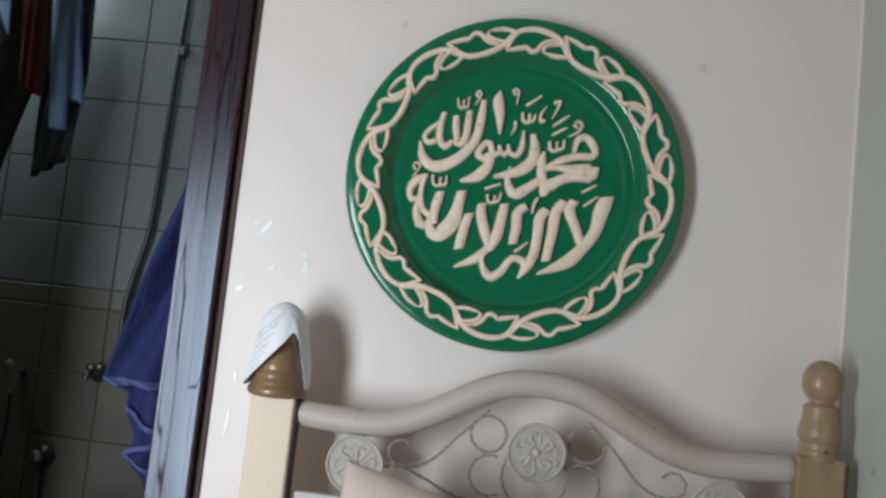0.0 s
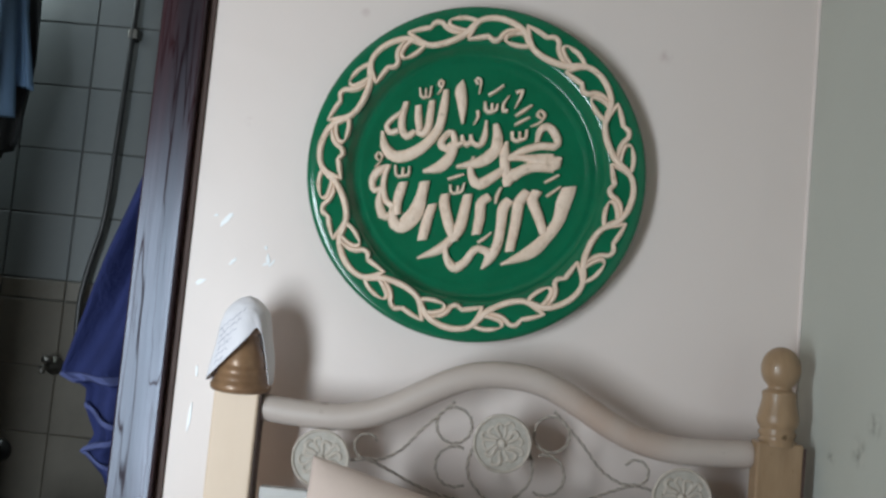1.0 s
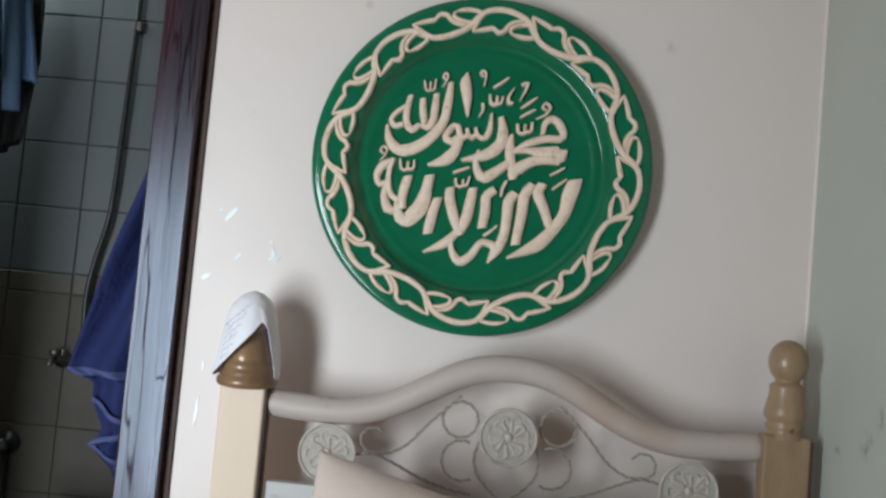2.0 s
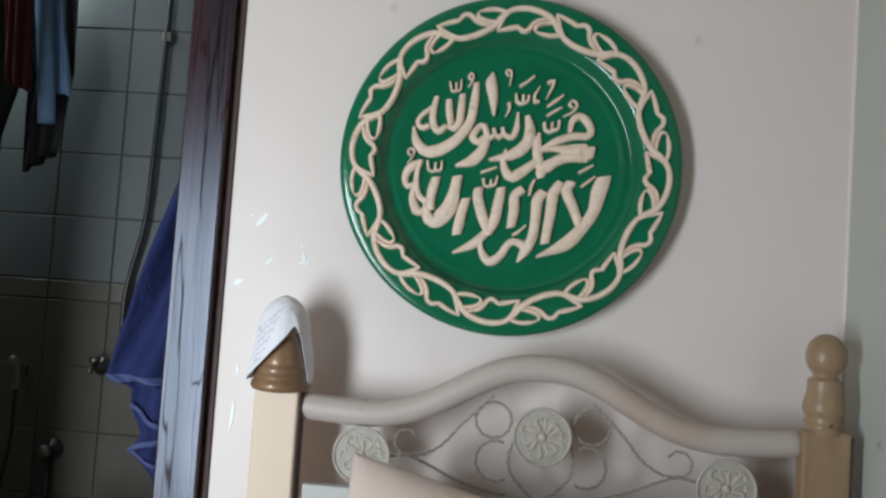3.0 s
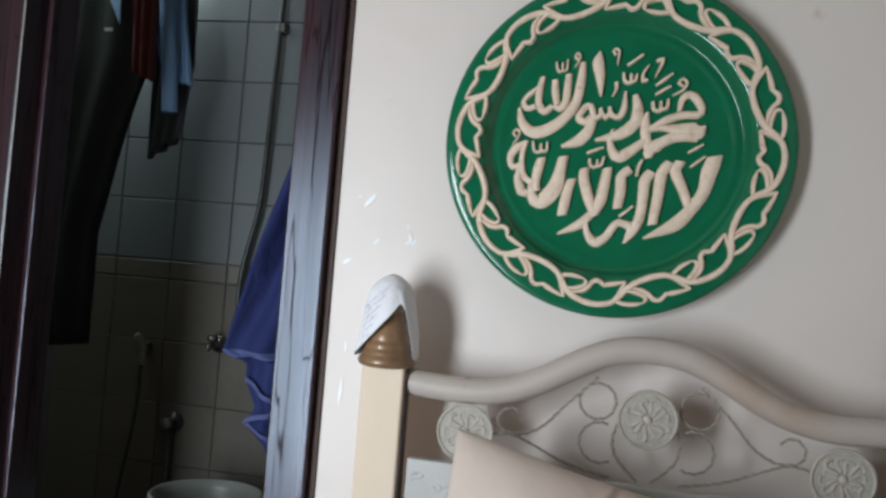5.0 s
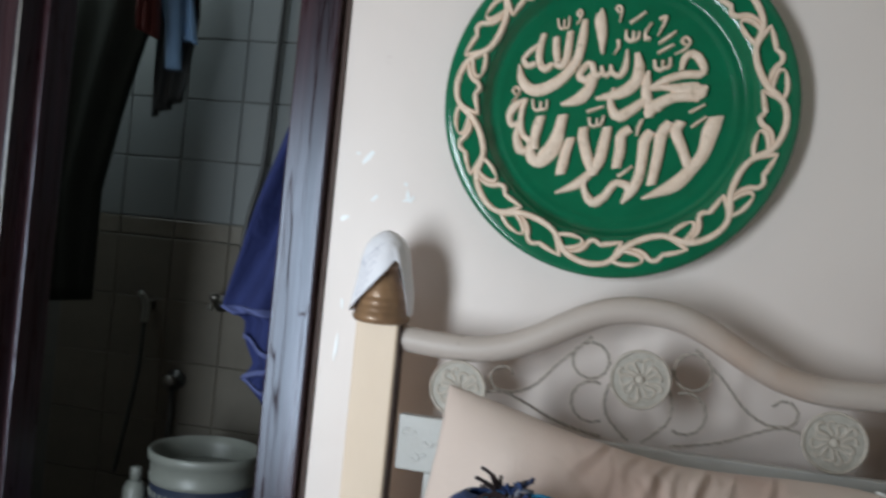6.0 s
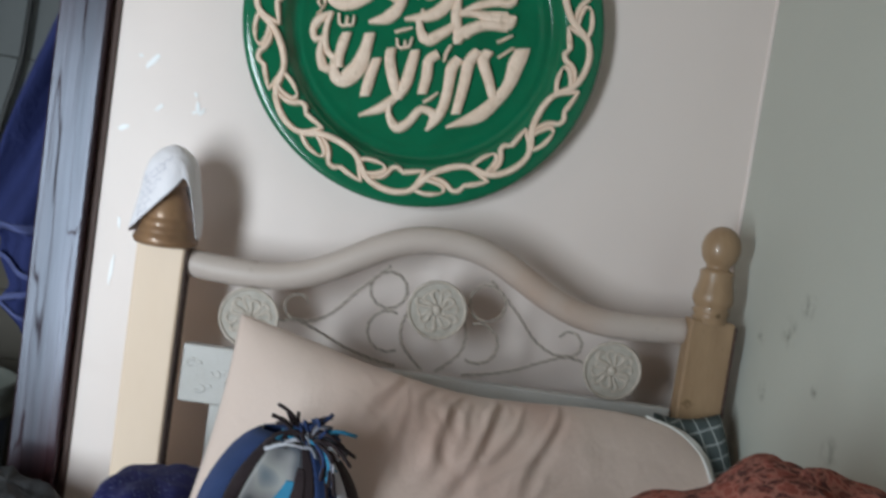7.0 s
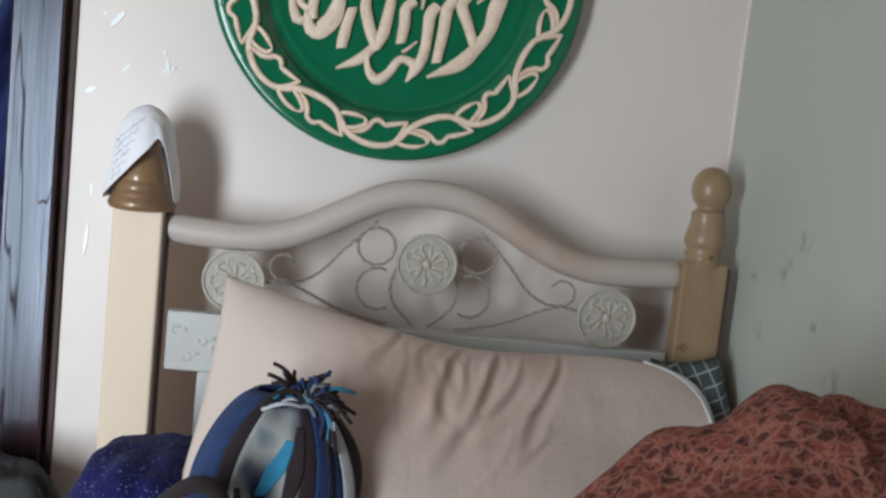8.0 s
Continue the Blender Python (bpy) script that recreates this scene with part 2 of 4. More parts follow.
def check_material():
    m = material("green_check_cloth", (0.06, 0.078, 0.078), (0.04, 0.055, 0.055), 0.9, coarse=8, fine=300, bump=0.3)
    nt = m.node_tree
    b = nt.nodes["Principled BSDF"]
    old = b.inputs["Base Color"].links[0].from_socket
    co = nt.nodes.new("ShaderNodeTexCoord")
    for turn in (0.0, 1.5708):
        mp, wv, mr = nt.nodes.new("ShaderNodeMapping"), nt.nodes.new("ShaderNodeTexWave"), nt.nodes.new("ShaderNodeMapRange")
        mp.inputs["Rotation"].default_value = (0, turn + 0.4, 0)
        wv.inputs["Scale"].default_value, wv.inputs["Distortion"].default_value = 14, 0.6
        mr.inputs["From Min"].default_value, mr.inputs["From Max"].default_value = 0.955, 0.985
        nt.links.new(co.outputs["Object"], mp.inputs["Vector"])
        nt.links.new(mp.outputs["Vector"], wv.inputs["Vector"])
        nt.links.new(wv.outputs["Fac"], mr.inputs["Value"])
        mx = nt.nodes.new("ShaderNodeMix")
        mx.data_type = "RGBA"
        mx.inputs["B"].default_value = (0.30, 0.33, 0.33, 1)
        nt.links.new(old, mx.inputs["A"])
        nt.links.new(mr.outputs["Result"], mx.inputs["Factor"])
        old = mx.outputs["Result"]
    nt.links.new(old, b.inputs["Base Color"])
    return m


def blanket_material():
    """Brick-red cloth woven with rounded petals: paler outlines, and a dark brown ground in broad patches."""
    m = material("red_floral_cloth", (0.25, 0.066, 0.047), (0.16, 0.042, 0.033), 0.95, coarse=14, fine=350, mix=0.8, bump=0.4, spec=0.2)
    nt = m.node_tree
    b = nt.nodes["Principled BSDF"]
    old = b.inputs["Base Color"].links[0].from_socket
    co, noi, warp = [nt.nodes.new("ShaderNode" + k) for k in ("TexCoord", "TexNoise", "Mix")]
    noi.inputs["Scale"].default_value = 70
    warp.data_type = "RGBA"
    warp.inputs["Factor"].default_value = 0.022
    nt.links.new(co.outputs["Object"], noi.inputs["Vector"])
    nt.links.new(co.outputs["Object"], warp.inputs["A"])
    nt.links.new(noi.outputs["Color"], warp.inputs["B"])

    def layer(value, low, high, colour, most):
        nonlocal old
        mr, mx = nt.nodes.new("ShaderNodeMapRange"), nt.nodes.new("ShaderNodeMix")
        mr.inputs["From Min"].default_value, mr.inputs["From Max"].default_value = low, high
        mr.inputs["To Max"].default_value = most
        mx.data_type = "RGBA"
        mx.inputs["B"].default_value = (*colour, 1)
        nt.links.new(value, mr.inputs["Value"])
        nt.links.new(old, mx.inputs["A"])
        nt.links.new(mr.outputs["Result"], mx.inputs["Factor"])
        old = mx.outputs["Result"]

    def cells(scale, feature):
        vo = nt.nodes.new("ShaderNodeTexVoronoi")
        vo.feature = feature
        vo.inputs["Scale"].default_value = scale
        nt.links.new(warp.outputs["Result"], vo.inputs["Vector"])
        return vo

    broad = nt.nodes.new("ShaderNodeTexNoise")
    broad.inputs["Scale"].default_value, broad.inputs["Detail"].default_value = 58, 2.0
    nt.links.new(warp.outputs["Result"], broad.inputs["Vector"])
    petals = cells(66, "F1")
    sep = nt.nodes.new("ShaderNodeSeparateColor")
    nt.links.new(petals.outputs["Color"], sep.inputs["Color"])
    layer(sep.outputs["Red"], 0.72, 0.78, (0.060, 0.024, 0.022), 0.6)
    layer(broad.outputs["Fac"], 0.49, 0.56, (0.050, 0.022, 0.020), 0.85)
    layer(cells(66, "DISTANCE_TO_EDGE").outputs["Distance"], 0.15, 0.04, (0.40, 0.17, 0.13), 0.62)
    layer(cells(95, "DISTANCE_TO_EDGE").outputs["Distance"], 0.09, 0.02, (0.34, 0.11, 0.085), 0.35)
    nt.links.new(old, b.inputs["Base Color"])
    return m


def knit_material(name, base, other):
    """Ribbed knitting."""
    m = material(name, base, other, 0.95, coarse=30, fine=320, mix=0.7, bump=0.0, sheen=0.08, spec=0.2)
    nt = m.node_tree
    co, wv, bp = nt.nodes.new("ShaderNodeTexCoord"), nt.nodes.new("ShaderNodeTexWave"), nt.nodes.new("ShaderNodeBump")
    wv.inputs["Scale"].default_value, wv.inputs["Distortion"].default_value = 110, 2.5
    bp.inputs["Strength"].default_value, bp.inputs["Distance"].default_value = 0.5, 0.003
    nt.links.new(co.outputs["Object"], wv.inputs["Vector"])
    nt.links.new(wv.outputs["Fac"], bp.inputs["Height"])
    nt.links.new(bp.outputs["Normal"], nt.nodes["Principled BSDF"].inputs["Normal"])
    return m


CHECK, BLANKET = check_material(), blanket_material()
wrinkle(BLANKET, 13, 0.010)
KNIT_BLUE = knit_material("blue_knit", (0.028, 0.054, 0.155), (0.019, 0.037, 0.10))
KNIT_DARK = knit_material("dark_knit", (0.024, 0.016, 0.019), (0.040, 0.028, 0.030))
KNIT_GREY = knit_material("grey_knit", (0.26, 0.27, 0.31), (0.10, 0.10, 0.13))
KNIT_CYAN = knit_material("cyan_knit", (0.03, 0.29, 0.50), (0.05, 0.20, 0.34))
def mixed_yarn():
    """Knitting of mixed yarns: grey, white, cyan and dark patches that run into one another."""
    m = knit_material("mixed_knit", (0.2, 0.2, 0.2), (0.1, 0.1, 0.1))
    nt = m.node_tree
    co, no, ramp = nt.nodes.new("ShaderNodeTexCoord"), nt.nodes.new("ShaderNodeTexNoise"), nt.nodes.new("ShaderNodeValToRGB")
    no.inputs["Scale"].default_value, no.inputs["Detail"].default_value = 17, 1.0
    rows = ((0.34, (0.035, 0.045, 0.07)), (0.42, (0.12, 0.13, 0.15)), (0.50, (0.30, 0.30, 0.30)), (0.60, (0.40, 0.40, 0.39)), (0.70, (0.10, 0.17, 0.23)))
    while len(ramp.color_ramp.elements) < len(rows):
        ramp.color_ramp.elements.new(0.5)
    for e, (at, colour) in zip(ramp.color_ramp.elements, rows):
        e.position, e.color = at, (*colour, 1)
    nt.links.new(co.outputs["Object"], no.inputs["Vector"])
    nt.links.new(no.outputs["Fac"], ramp.inputs["Fac"])
    nt.links.new(ramp.outputs["Color"], nt.nodes["Principled BSDF"].inputs["Base Color"])
    return m


KNIT_MIXED = mixed_yarn()
KNIT_WHITE = knit_material("white_knit", (0.62, 0.63, 0.68), (0.5, 0.5, 0.56))


# ---- building helpers ----
def mesh_of(name, bm, mat, smooth=False):
    bmesh.ops.recalc_face_normals(bm, faces=bm.faces)
    me = bpy.data.meshes.new(name)
    bm.to_mesh(me)
    bm.free()
    for p in me.polygons:
        p.use_smooth = smooth
    me.materials.append(mat)
    return me


def thing(name, label, category, at=(0, 0, 0), group="", kind=""):
    ob = new(name)
    ob.location = at
    return tagged(ob, label, category, group, kind)


def part(name, bm, mat, parent=None, label="", smooth=False, at=None):
    ob = new(name, mesh_of(name, bm, mat, smooth))
    if parent:
        ob.parent = parent
    if at:
        ob.location = at
    return tagged(ob, label)


def solid(name, bm, mat, label, category, kind="", smooth=False, at=None):
    return tagged(part(name, bm, mat, None, "", smooth, at), label, category, "", kind)


def box(x0, x1, y0, y1, z0, z1, bevel=0.0, bm=None, segments=2):
    bm2 = bmesh.new()
    bmesh.ops.create_cube(bm2, size=1)
    for v in bm2.verts:
        v.co = ((x0 + x1) / 2 + v.co.x * (x1 - x0), (y0 + y1) / 2 + v.co.y * (y1 - y0), (z0 + z1) / 2 + v.co.z * (z1 - z0))
    if bevel:
        bmesh.ops.bevel(bm2, geom=bm2.edges[:], offset=bevel, segments=segments, profile=0.5, affect="EDGES")
    if bm is None:
        return bm2
    me = bpy.data.meshes.new("join")
    bm2.to_mesh(me)
    bm2.free()
    bm.from_mesh(me)
    bpy.data.meshes.remove(me)
    return bm


def lathe(profile, steps=48, axis="z"):
    """Turns (radius, height) rows round z (or round -y, height towards the viewer)."""
    bm = bmesh.new()
    rings = []
    for r, h in profile:
        if r < 1e-6:
            rings.append([bm.verts.new((0, 0, h))])
        else:
            rings.append([bm.verts.new((r * math.cos(2 * math.pi * k / steps), r * math.sin(2 * math.pi * k / steps), h)) for k in range(steps)])
    for a, b in zip(rings, rings[1:]):
        for k in range(steps):
            j = (k + 1) % steps
            if len(a) == 1 and len(b) > 1:
                bm.faces.new((a[0], b[k], b[j]))
            elif len(b) == 1 and len(a) > 1:
                bm.faces.new((a[k], a[j], b[0]))
            elif len(a) > 1:
                bm.faces.new((a[k], a[j], b[j], b[k]))
    if axis == "y":
        bmesh.ops.rotate(bm, verts=bm.verts, cent=(0, 0, 0), matrix=Matrix.Rotation(radians(90), 3, "X"))
    return bm


def spline(points, step):
    """A Catmull-Rom curve through points of any number of coordinates, sampled about every step."""
    p = [np.array(q, float) for q in points]
    p = [2 * p[0] - p[1]] + p + [2 * p[-1] - p[-2]]
    out = []
    for a, b, c, d in zip(p, p[1:], p[2:], p[3:]):
        n = max(2, int(np.linalg.norm((c - b)[:3]) / step))
        for i in range(n):
            t = i / n
            out.append(0.5 * (2 * b + (c - a) * t + (2 * a - 5 * b + 4 * c - d) * t * t + (3 * b - a - 3 * c + d) * t ** 3))
    return out + [p[-2]]


def tube(points, radius, sides=8, bm=None, closed_ends=True):
    """A round tube along places; radius a number or one for each place."""
    bm = bm or bmesh.new()
    pts = [Vector(q[:3]) for q in points]
    up, rings = None, []
    for i, q in enumerate(pts):
        way = (pts[min(i + 1, len(pts) - 1)] - pts[max(i - 1, 0)]).normalized()
        if up is None:
            up = way.orthogonal().normalized()
        up = (up - way * up.dot(way)).normalized()
        side = way.cross(up)
        r = radius[i] if isinstance(radius, (list, tuple)) else radius
        rings.append([bm.verts.new(q + r * (math.cos(2 * math.pi * k / sides) * up + math.sin(2 * math.pi * k / sides) * side)) for k in range(sides)])
    for a, b in zip(rings, rings[1:]):
        for k in range(sides):
            bm.faces.new((a[k], a[(k + 1) % sides], b[(k + 1) % sides], b[k]))
    if closed_ends:
        bm.faces.new(rings[0])
        bm.faces.new(rings[-1][::-1])
    return bm


def twisted(points, radius=0.0018, pitch=0.017, bm=None):
    """Two strands of wire twisted round one another along a curve in the x-z plane."""
    bm = bm or bmesh.new()
    line = spline(points, 0.002)
    for phase in (0.0, math.pi):
        far, strand = 0.0, []
        for i, q in enumerate(line):
            way = Vector(line[min(i + 1, len(line) - 1)]) - Vector(line[max(i - 1, 0)])
            far += (Vector(q) - Vector(line[max(i - 1, 0)])).length
            out = Vector((0, 1, 0)).cross(way).normalized()
            a = 2 * math.pi * far / pitch + phase
            strand.append(Vector(q) + radius * (math.cos(a) * out + math.sin(a) * Vector((0, 1, 0))))
        before = len(bm.faces)
        tube(strand, radius * 0.78, 5, bm)
        bm.faces.ensure_lookup_table()
        for f in bm.faces[before:]:
            f.material_index = 1 if phase else 0
    return bm


def ribbon(points, height, step=0.004, flat=0.70, nib=None):
    """A raised, chamfered carved stroke through (x, z, width) on a ground facing -y; nib: the slant in degrees of a broad pen."""
    bm = bmesh.new()
    line = spline(points, step)
    shape = [(-0.5, -0.1), (-0.49, 0.55), (-flat / 2, 0.96), (0, 1), (flat / 2, 0.96), (0.49, 0.55), (0.5, -0.1)]
    pen = None if nib is None else np.array([math.cos(radians(nib)), math.sin(radians(nib))])
    rows = []
    for i, q in enumerate(line):
        way = line[min(i + 1, len(line) - 1)][:2] - line[max(i - 1, 0)][:2]
        way = way / (np.linalg.norm(way) + 1e-9)
        side, w = np.array([-way[1], way[0]]), max(q[2], 0.002)
        if pen is not None:
            across = pen @ side
            lean = (pen @ way) / across if abs(across) > 0.2 else 0.0
            fade = min(1.0, max(0.0, (abs(across) - 0.45) / 0.3))
            side = side + way * max(-0.75, min(0.75, lean)) * fade * 0.7
        rows.append([bm.verts.new((q[0] + side[0] * s * w, -h * height, q[1] + side[1] * s * w)) for s, h in shape])
    for a, b in zip(rows, rows[1:]):
        for k in range(len(shape) - 1):
            bm.faces.new((a[k], a[k + 1], b[k + 1], b[k]))
    bm.faces.new(rows[0])
    bm.faces.new(rows[-1][::-1])
    return bm


def sheet(fn, nu, nv, closed_u=False):
    """A surface from a function of u, v in 0..1."""
    bm = bmesh.new()
    cols = nu if closed_u else nu + 1
    grid = [[bm.verts.new(fn(i / nu, j / nv)) for i in range(cols)] for j in range(nv + 1)]
    for j in range(nv):
        for i in range(nu):
            k = (i + 1) % cols
            bm.faces.new((grid[j][i], grid[j][k], grid[j + 1][k], grid[j + 1][i]))
    return bm


def thicken(bm, depth):
    bmesh.ops.recalc_face_normals(bm, faces=bm.faces)
    bmesh.ops.solidify(bm, geom=bm.faces[:], thickness=depth)
    return bm


def wobble(x, y, z, scale, seed=0.0):
    return noise.noise(Vector((x * scale + seed, y * scale, z * scale)))


# ---- the room ----
ROOM_L, ROOM_R, ROOM_F, TOP = -2.5, 0.555, -2.1, 2.6
DOOR_L, DOOR_R, DOOR_TOP = -1.52, -0.654, 2.06   # hole in the wall for the bathroom door frame
BATH_BACK = 0.9
wall_back = solid("wall_north", box(DOOR_R, ROOM_R + 0.1, 0, 0.11, 0, TOP), WALL, "white painted bedroom wall with drawn glints", "wall", "structure")
bm = box(ROOM_L - 0.1, DOOR_L, 0, 0.11, 0, TOP)
box(DOOR_L, DOOR_R, 0, 0.11, DOOR_TOP, TOP, bm=bm)
solid("wall_north_west", bm, WALL, "white painted wall round the bathroom door", "wall", "structure")
solid("wall_east", box(ROOM_R, ROOM_R + 0.1, ROOM_F, -0.0005, 0, TOP), WALL_GREEN, "grey-green painted wall with dark smudges", "wall", "structure")
solid("wall_west", box(ROOM_L - 0.1, ROOM_L, ROOM_F, -0.0005, 0, TOP), PLAIN, "dull painted bedroom wall", "wall", "structure")
x0, x1, z0, z1 = WINDOW
bm = box(ROOM_L - 0.1, x0, ROOM_F - 0.1, ROOM_F, 0, TOP)
box(x1, ROOM_R + 0.1, ROOM_F - 0.1, ROOM_F, 0, TOP, bm=bm)
box(x0, x1, ROOM_F - 0.1, ROOM_F, 0, z0, bm=bm)
box(x0, x1, ROOM_F - 0.1, ROOM_F, z1, TOP, bm=bm)
solid("wall_south", bm, PLAIN, "dull painted wall with a window", "wall", "structure")
solid("floor", box(ROOM_L - 0.1, ROOM_R + 0.1, ROOM_F - 0.1, BATH_BACK + 0.1, -0.1, 0), FLOOR, "brown cement floor", "floor", "structure")
solid("ceiling", box(ROOM_L - 0.1, ROOM_R + 0.1, ROOM_F - 0.1, BATH_BACK + 0.1, TOP, TOP + 0.1), CEILING, "white painted ceiling", "ceiling", "structure")
window = thing("window_1", "white painted window frame in the wall", "window", (0, 0, 0), kind="structure")
for bx in ((x0, x0 + 0.05, z0, z1), (x1 - 0.05, x1, z0, z1), (x0 + 0.05, x1 - 0.05, z0, z0 + 0.05), (x0 + 0.05, x1 - 0.05, z1 - 0.05, z1)):
    part("window_frame", box(bx[0], bx[1], ROOM_F - 0.08, ROOM_F - 0.03, bx[2], bx[3], 0.004), FRAMEWHITE, window)

# a soft raised paint seam in the corner of the two walls
solid("corner_trim", tube([(ROOM_R - 0.002, -0.002, z) for z in np.linspace(0.3, TOP, 12)], 0.004, 8), WALL,
      "thick paint seam in the wall corner", "trim", "structure", True)


def glint(x, z, w, h, lean):
    """A glint of the glossy paint, put in as an irregular thin white scale on the wall."""
    bm = bmesh.new()
    n, c, s = 11, math.cos(lean), math.sin(lean)
    ring = []
    for k in range(n):
        a = 2 * math.pi * k / n
        r = 0.6 + 0.55 * random.random()
        u, v = r * w * math.cos(a), r * h * math.sin(a)
        ring.append(bm.verts.new((x + u * c - v * s, -0.0016, z + u * s + v * c)))
    bm.faces.new(ring)
    ext = bmesh.ops.extrude_face_region(bm, geom=bm.faces[:])
    for v in ext["geom"]:
        if isinstance(v, bmesh.types.BMVert):
            v.co.y = 0.0005
    part("paint_glint", bm, GLINT, wall_back, "bright scale drawn as a glint of the glossy paint")


for x, z, w, h, lean in ((-0.575, 1.320, 0.018, 0.006, 0.9), (-0.483, 1.250, 0.004, 0.012, 0.2), (-0.475, 1.243, 0.009, 0.003, 0.9),
                         (-0.488, 1.240, 0.006, 0.003, 0.6), (-0.552, 1.240, 0.010, 0.004, 0.8), (-0.612, 1.195, 0.011, 0.005, 0.5),
                         (-0.596, 1.328, 0.005, 0.003, 0.1), (-0.49, 1.272, 0.003, 0.004, 0.1), (-0.604, 0.93, 0.003, 0.03, -0.05),
                         (-0.60, 1.02, 0.003, 0.012, 0.1)):
    glint(x, z, w, h, lean)

# ---- bathroom door frame ----
door_frame = thing("door_1", "dark brown varnished wooden door frame, door open", "door frame", kind="structure")
bm = box(-0.742, -0.655, -0.028, 0.13, 0, DOOR_TOP, 0.004)
part("jamb", bm, DOORWOOD, door_frame)
part("dark_joint", box(-0.6555, -0.6405, -0.006, 0.001, 0, DOOR_TOP, 0.001), JOINT_AND_SHADE, door_frame, "dark stained joint beside the frame")
part("jamb", box(DOOR_L, -1.388, -0.045, 0.13, 0, DOOR_TOP, 0.004), DOORWOOD, door_frame)
part("head", box(-1.388, -0.735, -0.044, 0.129, DOOR_TOP - 0.085, DOOR_TOP, 0.004), DOORWOOD, door_frame)
part("stop_bead", box(-1.388, -1.374, 0.03, 0.128, 0, DOOR_TOP - 0.085, 0.003), DOORWOOD, door_frame)
part("edge_bead", tube([(-1.385, -0.047, z) for z in (0.0, 1.0, DOOR_TOP)], 0.0016, 6), BOARD, door_frame, "pale worn edge of the frame", True)

# ---- bathroom ----
BATH_L, BATH_R = -2.0, -0.30
bm = box(BATH_L - 0.1, BATH_R + 0.1, BATH_BACK + 0.006, BATH_BACK + 0.1, 0, TOP)
bath_wall = solid("bathroom_wall_north", bm, GROUT, "bathroom wall of white tiles over brown ones, darkened for the dim room", "wall", "structure")
bm = box(BATH_L - 0.1, BATH_L, 0.1105, 0.30, 0, TOP)
box(BATH_L - 0.1, BATH_L, 0.74, BATH_BACK + 0.005, 0, TOP, bm=bm)
box(BATH_L - 0.1, BATH_L, 0.30, 0.74, 0, 2.1, bm=bm)
box(BATH_L - 0.1, BATH_L, 0.30, 0.74, 2.46, TOP, bm=bm)
solid("bathroom_wall_west", bm, BATH_BOUNCE, "unseen bathroom wall with a small high window, pale for bounce light", "wall", "structure")
solid("bathroom_wall_east", box(BATH_R, BATH_R + 0.1, 0.1105, BATH_BACK + 0.005, 0, TOP), BATH_BOUNCE, "unseen bathroom wall, pale for bounce light", "wall", "structure")

# ---- the bed ----
bed = thing("bed", "single bed with cream and golden posts and grey metal headboard", "bed")
POST_X, POST_Y = 0.482, -0.094
for side, mid, HALF, mat, words in ((-1, -0.482, 0.041, CREAM_POST, "flat cream lacquered post"), (1, 0.484, 0.0405, GOLD_POST, "flat golden lacquered post with scratches")):
    bm = box(mid - HALF, mid + HALF, POST_Y - 0.041, POST_Y - 0.001, 0, 1.006, 0.005, segments=3)
    post = part("bed_post", bm, mat, bed, words)
    edge, front = mid + HALF, POST_Y - 0.041 + (0.006 if side < 0 else 0.0)
    # the shade on the post's right side, put in as a dark strip
    part("side_shade_strip", box(edge - 0.002, edge + 0.0035, front, POST_Y - 0.0015, 0, 1.0, 0.001), JOINT_AND_SHADE, post, "dark strip for the shaded side of the post")
    if side > 0:
        prof = [(0.036, 1.000), (0.034, 1.008), (0.031, 1.012), (0.0345, 1.017), (0.0355, 1.021), (0.032, 1.026), (0.0335, 1.029), (0.0385, 1.036), (0.0395, 1.043),
                (0.0375, 1.053), (0.033, 1.068), (0.0315, 1.080), (0.0325, 1.085), (0.0315, 1.089), (0.0245, 1.0925), (0.0225, 1.095)]
        prof += [(0.0375 * math.sin(a), 1.1285 - 0.0375 * math.cos(a)) for a in np.linspace(0.66, math.pi, 15)]
        prof[-1] = (0, prof[-1][1])
        bm = lathe([(0.91 * r, 1.0 + 1.045 * (h - 1.0)) for r, h in prof], 40)
        part("finial", bm, GOLD_POST, post, "turned golden finial with a ball", True, (mid, POST_Y - 0.016, 0))
    else:
        prof = [(0.043, 1.001), (0.0535, 1.004), (0.057, 1.010), (0.0565, 1.017), (0.051, 1.022), (0.0505, 1.026), (0.049, 1.032), (0.046, 1.035),
                (0.0465, 1.039), (0.0445, 1.046), (0.0415, 1.049), (0.042, 1.053), (0.039, 1.064), (0.033, 1.080), (0.027, 1.097), (0.024, 1.105)]
        prof += [(0.035 * math.sin(a), 1.1305 - 0.035 * math.cos(a)) for a in np.linspace(0.8, math.pi, 12)]
        prof[-1] = (0, prof[-1][1])
        bm = lathe([(0.96 * r, h) for r, h in prof], 40)
        part("finial", bm, BRONZE, post, "ridged bronze-brown finial", True, (mid, POST_Y - 0.016, 0))

# the swung top rail, the same on both sides of the middle
half_rail = [(0.441, 0.977), (0.37, 0.972), (0.30, 0.972), (0.24, 0.984), (0.19, 1.005), (0.145, 1.030), (0.10, 1.054), (0.055, 1.070)]
places = [(-x, -0.098, z) for x, z in half_rail] + [(0, -0.098, 1.0755)] + [(x, -0.098, z) for x, z in half_rail[::-1]]
line = spline(places, 0.008)
ends = [(-0.4465, -0.098, 0.977)], [(0.4465, -0.098, 0.977)]
radii = [0.0225] + [0.0245] * len(line) + [0.0225]
part("top_rail", tube([np.array(ends[0][0])] + line + [np.array(ends[1][0])], radii, 24), RAIL, bed, "swung grey-beige round metal rail", True)

